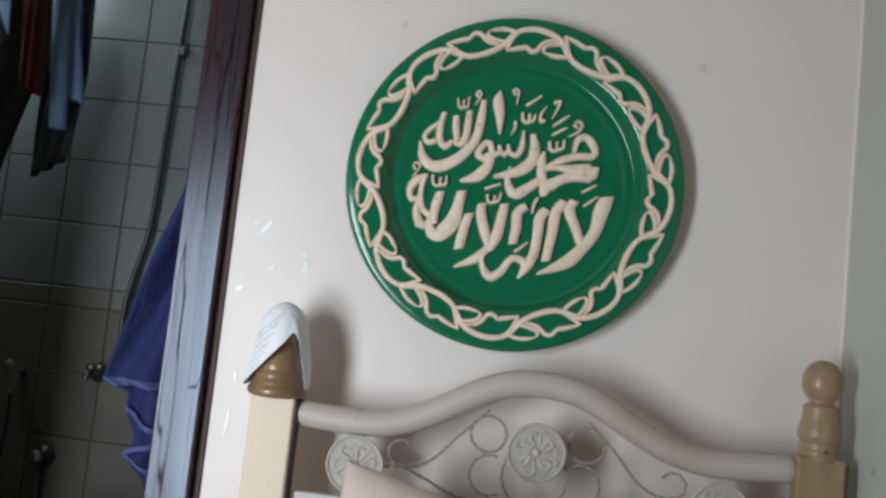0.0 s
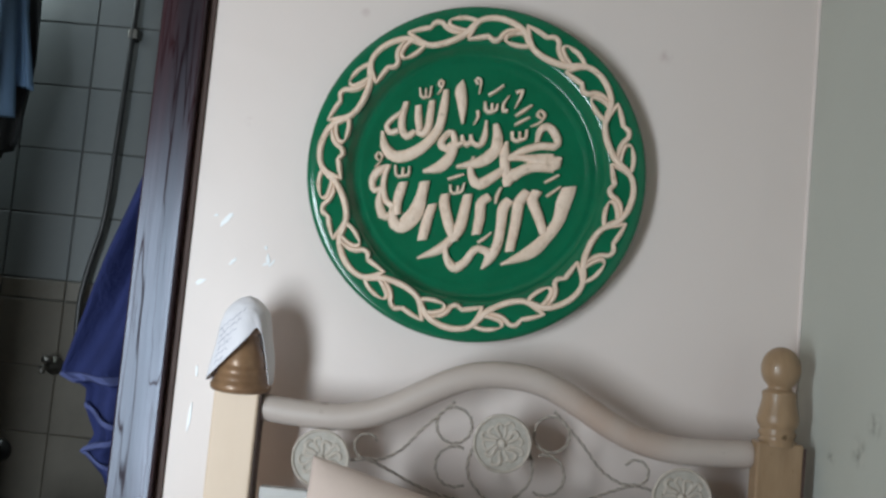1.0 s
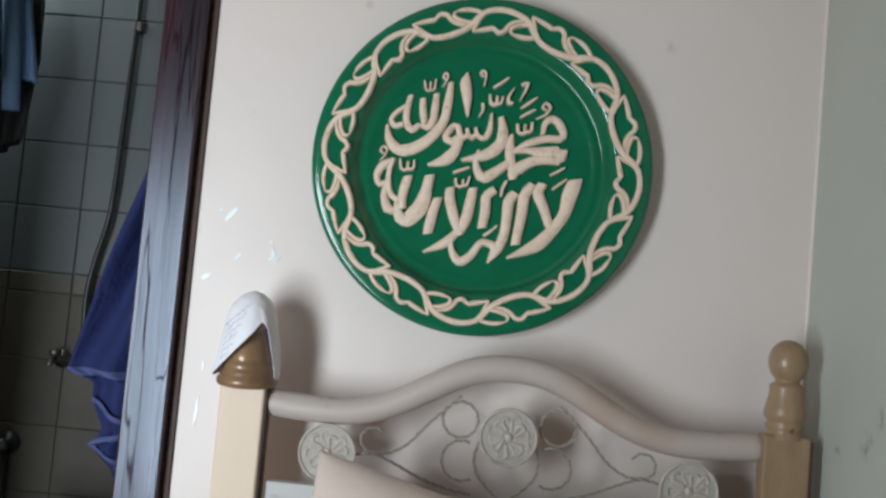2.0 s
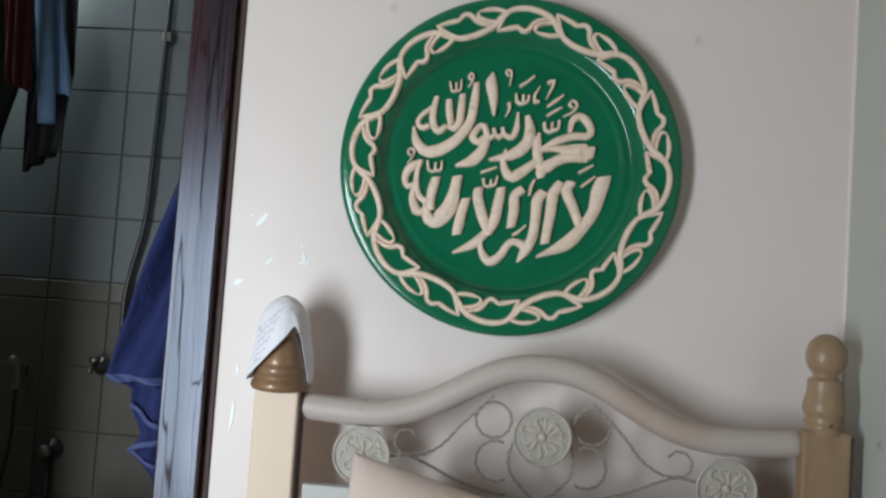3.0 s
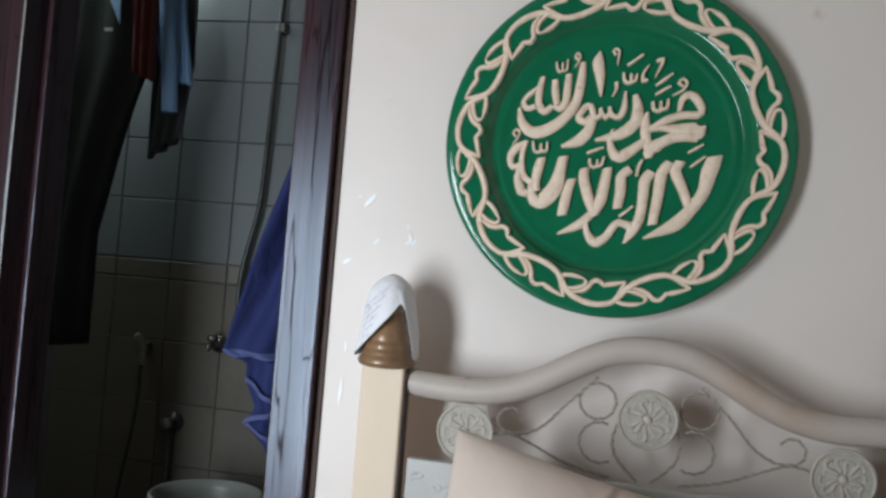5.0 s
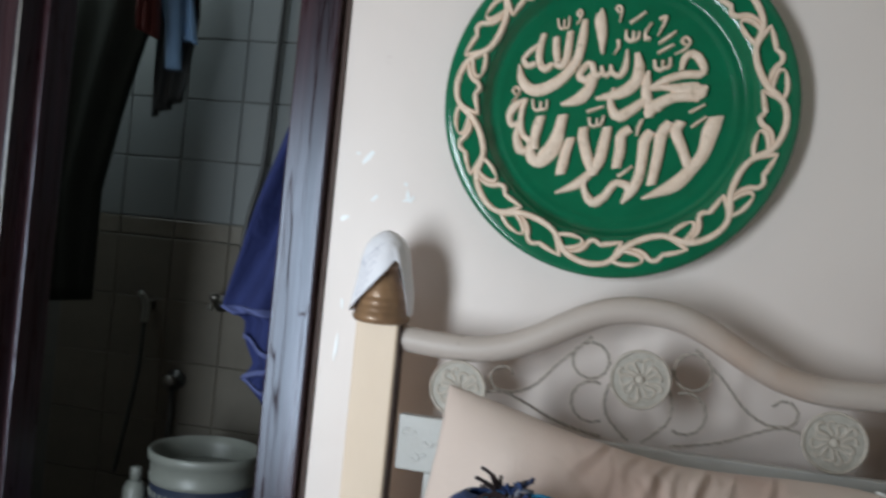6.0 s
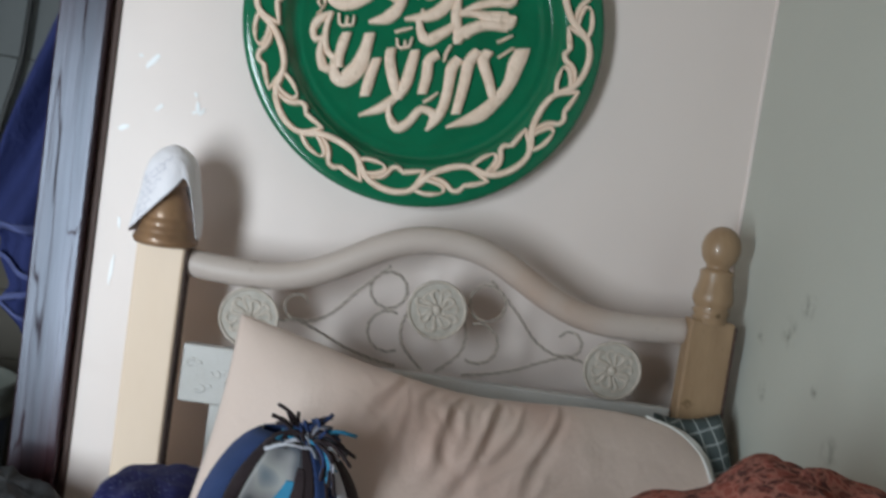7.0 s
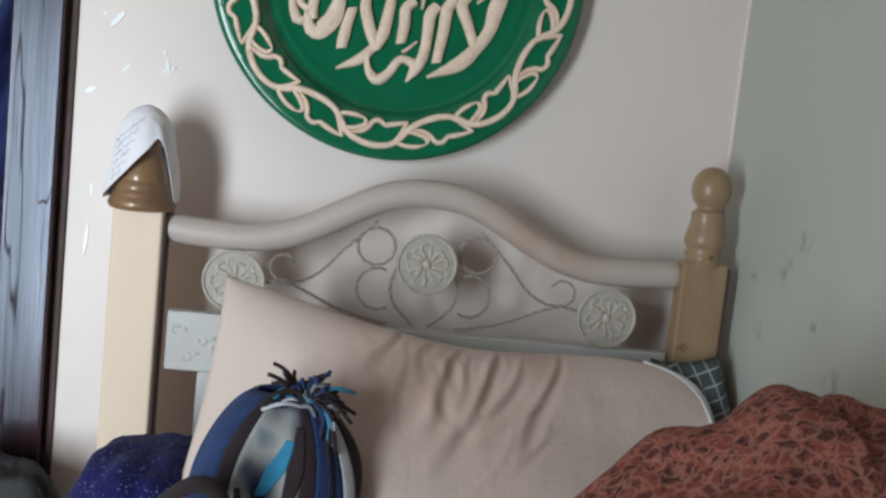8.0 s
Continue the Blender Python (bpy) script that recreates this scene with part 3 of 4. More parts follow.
board = part("lower_board", box(-0.428, 0.4405, -0.113, -0.090, 0.735, 0.837, 0.003), BOARD, bed, "grey-white board with moulded scrolls")


def scroll_relief(x, z, size, turn):
    """A small moulded curl with two leaves on the board."""
    pts = []
    for a in np.linspace(0, 4.6, 14):
        r = size * (1 - a / 6.2)
        pts.append((x + r * math.cos(a + turn), z + r * math.sin(a + turn), 0.0058 - 0.0006 * a))
    bm = ribbon(pts, 0.0010, 0.004, 0.2)
    me = bpy.data.meshes.new("join")
    leaf = ribbon([(x + size, z - size * 0.2, 0.002), (x + size * 1.5, z + size * 0.5, 0.006), (x + size * 2.0, z + size * 0.2, 0.002)], 0.0012, 0.004)
    leaf.to_mesh(me)
    leaf.free()
    bm.from_mesh(me)
    bpy.data.meshes.remove(me)
    part("moulding", bm, BOARD, board, "", True, (0, -0.113, 0))


for n in range(18):
    x = -0.413 + n * 0.048
    scroll_relief(x, 0.797 + 0.006 * (-1) ** n, 0.010, 0.8 + 2.2 * (n % 2))
    scroll_relief(x + 0.022, 0.769 - 0.006 * (-1) ** n, 0.010, 3.6 - 2.0 * (n % 2))


def rosette(x, z):
    """A cast disc with a raised rim and a flower of curled petals."""
    ros = part("rosette", lathe([(0, 0.002), (0.047, 0.002), (0.0475, 0.0), (0.0475, 0.012), (0, 0.012)][::-1], 40, "y"), CAST_DARK, bed, "", False, (x, -0.109, z))
    ros.location.y = -0.107
    ring = [(0.050 * math.cos(a), -0.0125, 0.050 * math.sin(a)) for a in np.linspace(0, 2 * math.pi, 49)]
    part("rim", tube(ring, 0.0028, 8, closed_ends=False), CAST, ros, "", True)
    part("boss", lathe([(0.0085, 0.010), (0.008, 0.0135), (0.005, 0.0152), (0, 0.0158)], 16, "y"), CAST, ros, "", True)
    for k in range(12):
        a = 2 * math.pi * k / 12 + 0.2 + 0.05 * math.sin(k * 5)
        pts = [(0.010, 0.0, 0.004), (0.020, 0.002, 0.0065), (0.030, 0.006, 0.0075), (0.038, 0.004, 0.0065), (0.0395, -0.004, 0.005), (0.033, -0.006, 0.003)]
        long, worn = 0.90 + 0.10 * math.sin(k * 4.1 + 30 * x), 0.75 + 0.35 * math.sin(k * 2.7 + 50 * x)
        pts = [(u * long, v * (1.1 + 0.3 * math.sin(k * 3.3)), w * (0.95 + 0.2 * math.sin(k * 1.9))) for u, v, w in pts]
        pts = [(u * math.cos(a) - v * math.sin(a), u * math.sin(a) + v * math.cos(a), w) for u, v, w in pts]
        part("petal", ribbon(pts, 0.0022 * worn, 0.004, 0.4), CAST, ros, "", True, (0, -0.012, 0))


for x, z in ((-0.322, 0.898), (0.0, 0.956), (0.323, 0.892)):
    rosette(x, z)


def wire(points):
    ob = part("scroll_wire", twisted([(x, -0.105, z) for x, z in points]), CAST, bed, "twisted thin grey wire scroll", True)
    ob.data.materials.append(WIRE_SHADE)


def turn_of(cx, cz, r, a0, a1, n=10):
    return [(cx + r * math.cos(radians(a)), cz + r * math.sin(radians(a))) for a in np.linspace(a0, a1, n)]


for s in (-1, 1):
    flip = lambda pts: [(s * x, z) for x, z in pts]
    # the long stem that rises from the outer curl to the rail, and the one that runs low along the board
    wire(flip(turn_of(0.243, 0.926, 0.022, 150, -100, 11) + [(0.215, 0.905), (0.18, 0.925), (0.145, 0.965), (0.115, 0.995), (0.09, 1.02)]))
    wire(flip([(0.272, 0.898), (0.24, 0.902), (0.20, 0.888), (0.15, 0.866), (0.10, 0.852), (0.06, 0.845)]))
    # paired rings beside the middle rosette, and the tails beneath them
    wire(flip(turn_of(0.088, 0.978, 0.032, 60, 400, 16)))
    wire(flip(turn_of(0.080, 0.905, 0.036, 110, -120, 13)))
    wire(flip([(0.050, 0.945), (0.058, 0.915), (0.052, 0.885), (0.030, 0.86), (0.012, 0.845)]))

for x in (-0.354, 0.354):
    part("upright", box(x - 0.018, x + 0.018, -0.111, -0.092, 0.31, 0.7345, 0.003), BOARD, bed, "grey-white flat upright")

# frame below, hidden by the bedding
part("side_rail", box(-0.50, -0.46, -2.0, -0.136, 0.26, 0.38, 0.005), RAIL, bed)
part("side_rail", box(0.46, 0.50, -2.0, -0.136, 0.26, 0.38, 0.005), RAIL, bed)
part("slat_base", box(-0.459, 0.459, -2.0, -0.136, 0.28, 0.31, 0.003), BOARD, bed)
part("leg", box(-0.51, -0.45, -2.06, -2.0005, 0, 0.5, 0.006), GOLD_POST, bed)
part("leg", box(0.45, 0.51, -2.06, -2.0005, 0, 0.5, 0.006), GOLD_POST, bed)


def mattress_at(u, v):
    a = 2 * math.pi * u
    c, s = math.cos(a), math.sin(a)
    r = 1 / max((abs(c) ** 14 + abs(s) ** 14) ** (1 / 14), 1e-6)
    k = [(0, 0.31), (0.97, 0.312), (1, 0.34), (1, 0.47), (0.975, 0.498), (0.5, 0.505), (0, 0.505)][round(v * 6)]
    return (0.452 * r * c * k[0], -1.07 + 0.92 * r * s * k[0], k[1])


solid("mattress", sheet(mattress_at, 64, 6, True), SHEET, "grey-white sheeted mattress on the bed", "mattress", "", True)

# ---- paper over the left finial ----
paper = thing("paper_sheet", "white handwritten paper draped over the bed post", "paper", (-POST_X, POST_Y - 0.016, 0))


def paper_edge(a):
    """Height of the sheet's lower edge; a is the angle from the viewer, to the right in degrees."""
    rows = [(-180, 1.03), (-120, 1.02), (-85, 1.017), (-60, 1.030), (-30, 1.056), (0, 1.085), (20, 1.105), (34, 1.123), (42, 1.116), (52, 1.092), (61, 1.055), (69, 1.022), (85, 1.018), (130, 1.03), (180, 1.03)]
    return float(np.interp(a, [r[0] for r in rows], [r[1] for r in rows]))


def paper_radius(z, a):
    r = float(np.interp(z, [1.01, 1.05, 1.09, 1.12, 1.145, 1.162, 1.172, 1.176], [0.060, 0.056, 0.0515, 0.047, 0.040, 0.028, 0.014, 0.0]))
    curl = 0.010 * math.exp(-((a - 42) / 9) ** 2) * max(0, (1.15 - z) / 0.06)
    return r + min(curl, 0.012) + 0.0015 * math.sin(radians(a * 3)) * (1.176 - z) / 0.1 + 0.004 * wobble(math.sin(radians(a)), math.cos(radians(a)), z * 12, 1.5, 6.0) * min(1, (1.178 - z) / 0.03)


def paper_at(u, v):
    a = -180 + 360 * u
    z = 1.176 + (paper_edge(a) - 1.176) * (v ** 1.15)
    r = max(paper_radius(z, a), 0.0006)
    b = radians(a)
    return (r * math.sin(b), -r * math.cos(b), z)


part("sheet", thicken(sheet(paper_at, 72, 22, True), 0.0008), PAPER, paper, "", True)
# lines of unreadable handwriting
for row in range(6):
    pts = []
    for k in range(15):
        a = -56 + 4.4 * k + row * 1.5
        z = 1.108 + 0.0032 * k - row * 0.0115 + 0.0032 * math.sin(k * 2.3 + row) + 0.0015 * (k % 2)
        z = max(z, paper_edge(a) + 0.006)
        r = paper_radius(z, a) + 0.0006
        b = radians(a)
        pts.append((r * math.sin(b), -r * math.cos(b), z))
    part("handwriting", tube(spline(pts[: 15 - 2 * row], 0.003), 0.0004, 4), INK, paper, "thin unreadable ink line")

# ---- the round plaque ----
PLATE_X, PLATE_Z, R = -0.092, 1.4520, 0.3262
plaque = thing("round_plaque", "round green enamelled plaque with raised cream calligraphy", "wall plaque", (PLATE_X, 0, PLATE_Z))
prof = [(0, 0.004), (R - 0.02, 0.004), (R - 0.004, 0.022), (R - 0.0005, 0.030), (R, 0.037), (R - 0.003, 0.0425), (R - 0.009, 0.045), (0.30, 0.0435), (0.262, 0.041),
        (0.254, 0.0385), (0.2495, 0.0345), (0.244, 0.0245), (0.238, 0.0160), (0.232, 0.0120), (0.226, 0.0136), (0.221, 0.0132), (0.215, 0.0105), (0.207, 0.0090), (0.15, 0.0085), (0, 0.0085)]
part("dish", lathe(prof, 160, "y"), GREEN, plaque, "", True)
part("back_rest", box(-0.12, 0.12, -0.0038, -0.0002, -0.12, 0.12, 0.001), DOORWOOD, plaque)


# the running border: a vine arc, a leaf with one notched edge, and a small eye, turned over at every second repeat
CELLS = 16


def border_cell(flip):
    span, mid, half = 2 * math.pi / CELLS, 0.2805, 0.0222

    def curve(rows, height, broad=1.0):
        pts = []
        for s, r, w in spline(rows, 0.10):
            a, rad = s * span, mid + flip * r * half
            pts.append((rad * math.sin(a), rad * math.cos(a), w * 0.001 * broad))
        return ribbon(pts, height, 0.004, 0.5)

    shapes = [  # vine
              curve([(-0.16, -0.75, 4), (-0.05, -0.35, 9), (0.10, 0.34, 11), (0.28, 0.86, 11), (0.54, 1.0, 12), (0.82, 0.72, 12), (1.02, 0.15, 12), (1.16, -0.42, 8), (1.24, -0.72, 3)], 0.0090),
              # leaf tip, then its notched edge
              curve([(0.16, 0.42, 5), (0.07, -0.20, 8), (-0.01, -0.86, 7), (-0.03, -1.02, 3)], 0.0080),
              curve([(-0.02, -0.98, 4), (0.13, -0.86, 9), (0.30, -0.72, 10), (0.37, -0.64, 7)], 0.0081),
              curve([(0.33, -0.52, 4), (0.39, -0.80, 9), (0.47, -1.0, 10), (0.56, -0.82, 10), (0.62, -0.30, 10), (0.72, 0.12, 9), (0.88, 0.42, 4)], 0.0086),
              # eye
              curve([(1.02, 0.20, 5), (0.84, 0.02, 9), (0.70, -0.38, 9), (0.68, -0.72, 8), (0.72, -0.98, 3)], 0.0078),
              curve([(0.72, -0.96, 4), (0.86, -1.0, 9), (1.0, -0.92, 9), (1.14, -0.62, 8), (1.12, -0.22, 5)], 0.0077)]
    bm = bmesh.new()
    for b in shapes:
        me = bpy.data.meshes.new("join")
        b.to_mesh(me)
        b.free()
        bm.from_mesh(me)
        bpy.data.meshes.remove(me)
    me = mesh_of("border_leaf", bm, CARVED, True)
    me.set_sharp_from_angle(angle=0.6)
    return me


cells = [border_cell(1), border_cell(-1)]
for k in range(CELLS):
    leaf = new("border_leaf", cells[k % 2])
    leaf.parent = plaque
    leaf.location = (0, -0.0415, 0)
    leaf.rotation_euler = (0, radians(37.4) + 2 * math.pi * k / CELLS, 0)

LETTERS = []


def letter(kind, *rows):
    """One raised stroke of the calligraphy: (right, up, width) in millimetres from the plaque's middle."""
    height = 0.0078 + 0.00012 * (len(LETTERS) % 9)
    pts = [[x / 1000, z / 1000, w * 1.17 / 1000 + 0.0009] for x, z, w in rows]
    if kind in ("alif", "lam", "lam_alif", "la"):
        pts[0][2] = max(pts[0][2], 0.85 * pts[1][2])
    if kind == "alif":
        pts[-1][2] = max(pts[-1][2], 0.85 * pts[-2][2])
    ob = part("letter", ribbon(pts, height * 1.15, 0.005, 0.56, 20), CARVED, plaque, "", True, (0, -0.0084, 0))
    ob.data.set_sharp_from_angle(angle=0.85)
    LETTERS.append(kind)
    return ob


letter("rasul_lam", (-72, 162, 9), (-74, 126, 14), (-80, 86, 15), (-101, 52, 17), (-132, 28, 19), (-160, 22, 19), (-182, 40, 15), (-190, 69, 4))
letter("lam", (-98, 138, 7), (-99, 111, 12), (-101, 85, 12), (-111, 70, 11), (-123, 76, 8))
letter("lam", (-124, 126, 6), (-122, 102, 12), (-117, 78, 11))
letter("lam", (-148, 131, 5), (-153, 104, 11), (-152, 78, 12), (-141, 63, 12), (-126, 74, 9))
letter("heh", (-155, 110, 7), (-173, 95, 8), (-182, 80, 9), (-175, 68, 10), (-159, 73, 9))
letter("shadda", (-124, 161, 3), (-120, 145, 4), (-112, 143, 4), (-112, 160, 3))
letter("shadda", (-111, 144, 3), (-103, 146, 4), (-102, 166, 3))
letter("damma", (-81, 166, 3), (-88, 172, 4), (-84, 180, 3), (-79, 175, 4), (-81, 163, 3), (-88, 152, 2))
letter("tall_alif", (-42, 183, 3), (-44, 165, 18), (-38, 136, 16), (-34, 97, 4))
letter("waw", (-45, 59, 10), (-52, 78, 10), (-63, 74, 10), (-73, 54, 12), (-62, 46, 12), (-48, 53, 15))
letter("waw", (-47, 55, 15), (-52, 33, 17), (-69, 10, 19), (-103, -4, 5))
letter("sin", (12, 107, 4), (11, 76, 10), (3, 58, 10), (-12, 63, 8), (-16, 77, 6))
letter("sin", (-13, 66, 8), (-22, 56, 9), (-30, 63, 8), (-33, 74, 6))
letter("sin", (-30, 63, 8), (-39, 54, 10), (-48, 62, 10))
letter("ra", (31, 102, 9), (37, 75, 17), (33, 49, 19), (9, 26, 18), (-39, 11, 5))
letter("mim", (114, 73, 7), (119, 97, 11), (132, 106, 12), (145, 97, 14), (155, 78, 12), (148, 68, 12), (121, 66, 12), (90, 55, 12), (61, 38, 6))
letter("hah", (60, 36, 8), (91, 40, 10), (123, 37, 23), (150, 37, 27), (163, 46, 5))
letter("hah", (150, 28, 19), (114, 25, 17), (88, 14, 17), (68, -2, 21), (63, -19, 10))
letter("mim_dal", (55, 69, 5), (53, 46, 15), (57, 16, 16), (67, -12, 15))
letter("dal", (55, 15, 12), (32, -4, 16), (9, -19, 18), (-5, -8, 14), (-11, 14, 9), (-7, 34, 4))
letter("sukun", (-10, 178, 4), (-16, 186, 4), (-10, 190, 4), (-5, 183, 4), (-7, 159, 2))
letter("fatha", (12, 158, 5), (26, 168, 5), (40, 180, 4))
letter("shadda", (6, 144, 4), (9, 128, 6), (20, 125, 6), (20, 142, 4))
letter("shadda", (20, 126, 5), (29, 129, 5), (31, 142, 3))
letter("damma", (52, 160, 2), (42, 141, 5), (45, 128, 7), (51, 132, 5))
letter("comma", (66, 167, 6), (77, 173, 6), (75, 159, 5), (65, 136, 2))
letter("fatha", (68, 121, 4), (83, 133, 6), (98, 145, 3))
letter("fatha", (68, 103, 4), (81, 112, 5), (96, 121, 3))
letter("damma", (118, 121, 4), (110, 128, 5), (117, 136, 4), (125, 127, 5), (117, 113, 4), (99, 103, 2))
letter("shadda", (64, 90, 5), (67, 75, 6), (79, 73, 6), (79, 91, 4))
letter("shadda", (80, 75, 5), (91, 79, 6), (92, 96, 4))
letter("comma", (-7, 125, 6), (-5, 113, 5), (-12, 97, 2))
letter("fatha", (135, -5, 4), (148, 3, 5), (162, 12, 3))
letter("fatha", (141, -32, 4), (154, -21, 5), (167, -10, 3))
letter("lam", (-97, -23, 8), (-103, -57, 19), (-114, -91, 27), (-135, -114, 23), (-152, -104, 17), (-156, -76, 9))
letter("lam", (-139, -28, 5), (-144, -49, 16), (-147, -74, 14), (-144, -93, 12))
letter("lam", (-171, 4, 5), (-177, -21, 9), (-176, -51, 10), (-167, -70, 10), (-153, -75, 9), (-146, -62, 6))
letter("heh", (-171, 3, 5), (-191, -11, 14), (-200, -33, 11), (-193, -49, 10), (-178, -40, 6))
letter("heh", (-179, -41, 7), (-183, -70, 12), (-172, -97, 15), (-157, -94, 8))
letter("damma", (-191, 11, 4), (-198, 18, 4), (-192, 26, 4), (-185, 20, 4), (-189, 7, 3), (-198, -4, 2))
letter("shadda", (-158, 4, 4), (-154, -15, 5), (-143, -16, 5), (-142, 0, 4))
letter("shadda", (-142, -15, 5), (-131, -13, 5), (-130, 4, 3))
letter("alif", (-78, -66, 6), (-85, -93, 16), (-89, -119, 17), (-92, -138, 6))
letter("lam_alif", (-55, -44, 5), (-55, -65, 17), (-42, -105, 17), (-28, -135, 12))
letter("lam_alif", (-11, -41, 8), (-15, -70, 17), (-21, -106, 18), (-33, -131, 15))
letter("lam_alif", (-36, -131, 12), (-59, -154, 15), (-98, -174, 4))
letter("fatha", (-53, -15, 5), (-37, -8, 5), (-22, -2, 3))
letter("shadda", (-47, -25, 4), (-44, -39, 5), (-33, -40, 5), (-32, -26, 3))
letter("shadda", (-33, -39, 4), (-24, -36, 5), (-20, -19, 3))
letter("ya", (-44, -137, 4), (-43, -164, 10), (-26, -185, 16), (-7, -175, 14), (11, -148, 12), (27, -146, 12), (41, -156, 15), (29, -184, 4))
letter("lam", (71, -44, 5), (60, -62, 18), (58, -101, 16), (54, -134, 16), (42, -162, 16), (29, -183, 4))
letter("alif", (31, -41, 5), (16, -56, 16), (16, -84, 17), (12, -118, 6))
letter("alif", (104, -25, 5), (90, -47, 18), (86, -90, 17), (79, -145, 8))
letter("small_alif", (52, -22, 4), (46, -37, 6), (44, -54, 4))
letter("kasra", (16, -133, 5), (28, -124, 5), (41, -111, 3))
letter("la", (184, -9, 6), (177, -36, 25), (168, -77, 19), (148, -110, 19), (118, -143, 21), (64, -172, 4))
letter("la", (123, -22, 5), (115, -41, 18), (130, -74, 16), (142, -104, 14))

# ---- bedding ----
def cushion(name, corners, thick, mat, label, category, folds=None, nu=60, nv=44, seed=0.0, power=3.0, shape=None, hem=()):
    """A stuffed cushion between four corners (top left, top right, bottom left, bottom right), fuller in the middle."""
    tl, tr, bl, br = [Vector(c) for c in corners]
    out = (tr - tl).cross(bl - tl).normalized()
    if out.y > 0:
        out = -out

    def face(u, v, side):
        p = (tl * (1 - u) + tr * u) * (1 - v) + (bl * (1 - u) + br * u) * v
        a, b = 2 * u - 1, 2 * v - 1
        full = max(0.0, (1 - abs(a) ** power)) ** 0.55 * max(0.0, (1 - abs(b) ** power)) ** 0.55
        # sides drawn in between the pointed corners
        p += (tr - tl) * (-0.022 * a * (1 - b * b)) + (bl - tl) * (-0.030 * b * (1 - a * a))
        if shape:
            p += shape(u, v, tr - tl, bl - tl)
        d = thick * full * side
        if side > 0:
            d += full * (0.007 * wobble(u * 3, v * 3, 0, 1.4, seed) + 0.0015 * wobble(u * 9, v * 7, 1, 1.3, seed))
            if folds:
                d += full * folds(u, v)
        return p + out * d

    bm = bmesh.new()
    rows = {}
    for side in (1, -1):
        rows[side] = [[None] * (nu + 1) for _ in range(nv + 1)]
        for j in range(nv + 1):
            for i in range(nu + 1):
                rim = i in (0, nu) or j in (0, nv)
                rows[side][j][i] = rows[1][j][i] if side < 0 and rim else bm.verts.new(face(i / nu, j / nv, side))
        for j in range(nv):
            for i in range(nu):
                q = (rows[side][j][i], rows[side][j][i + 1], rows[side][j + 1][i + 1], rows[side][j + 1][i])
                bm.faces.new(q if side > 0 else q[::-1])
    ob = solid(name, bm, mat, label, category, "", True)
    if hem:
        part("hem", tube(spline([face(u, v, 1) + Vector((0, 0.004, 0)) for u, v in hem], 0.012), 0.0045, 8), WHITE_CLOTH, ob, "white sewn hem", True)
    return ob


def crease_rows():
    """Creases that start at the pillow's top edge and fan out: start, drift, depth, width, from, to."""
    rng = random.Random(11)
    rows = [(0.335, -0.07, 0.010, 0.010, 0.0, 0.34), (0.41, -0.06, 0.007, 0.009, 0.0, 0.30), (0.47, -0.10, 0.009, 0.010, 0.0, 0.50), (0.555, -0.15, 0.011, 0.011, 0.0, 0.60),
            (0.60, -0.12, 0.008, 0.009, 0.02, 0.45), (0.66, -0.10, 0.010, 0.011, 0.0, 0.52)]
    for _ in range(34):
        u0 = rng.gauss(0.47, 0.11)
        v0 = rng.choice((0.0, 0.0, 0.03, 0.08, 0.2, 0.35))
        rows.append((u0, (0.45 - u0) * 0.5 - 0.05 + rng.uniform(-0.06, 0.06), rng.uniform(0.0015, 0.0042), rng.uniform(0.007, 0.013), v0, v0 + rng.uniform(0.15, 0.5)))
    return rows


CREASES = crease_rows()


def pillow_folds(u, v):
    # the near corner is turned up to the window, the rest falls away behind a soft ridge
    ridge = 0.36 - 0.08 * v
    d = 0.020 * (u / ridge) * (1 - v) if u < ridge else 0.020 * (1 - v) - 0.105 * (u - ridge) / (1 - ridge)
    for u0, drift, depth, wide, v0, v1 in CREASES:
        t = (v - v0) / (v1 - v0)
        if 0 < t < 1:
            c = u0 + drift * t + 0.010 * math.sin(6 * t + 19 * u0)
            s = (u - c) / (wide * (0.6 + 1.1 * t))
            if abs(s) < 4:
                d += 0.5 * depth * math.sin(math.pi * min(1, 0.12 + t * 0.88)) ** 0.7 * (math.exp(-s * s) - 0.9 * math.exp(-(s - 1.5) ** 2))
    return d


def pillow_sag(u, v, across, down):
    """The soft top edge dips past the first corner, and the far corner is rounded off."""
    top = (1 - v) ** 3
    dip = 0.092 * math.exp(-((u - 0.42) / 0.30) ** 2) * top
    round_off = u ** 11 * (1 - v) ** 5
    return down * (dip + 0.12 * round_off) - across * 0.036 * round_off


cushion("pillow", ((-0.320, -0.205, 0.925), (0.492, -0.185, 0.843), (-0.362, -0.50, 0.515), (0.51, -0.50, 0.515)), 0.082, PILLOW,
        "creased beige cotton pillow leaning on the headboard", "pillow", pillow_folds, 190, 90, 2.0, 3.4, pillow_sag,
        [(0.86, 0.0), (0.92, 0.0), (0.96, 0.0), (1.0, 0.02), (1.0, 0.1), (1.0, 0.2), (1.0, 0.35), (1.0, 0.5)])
cushion("pillow", ((-0.20, -0.150, 0.78), (0.506, -0.176, 0.853), (-0.22, -0.34, 0.51), (0.535, -0.36, 0.51)), 0.030, WHITE_CLOTH,
        "white cotton pillow behind the beige one", "pillow", None, 40, 30, 5.0, 5.0, lambda u, v, across, down: down * 0.20 * u ** 11 * (1 - v) ** 5 - across * 0.045 * u ** 11 * (1 - v) ** 5)
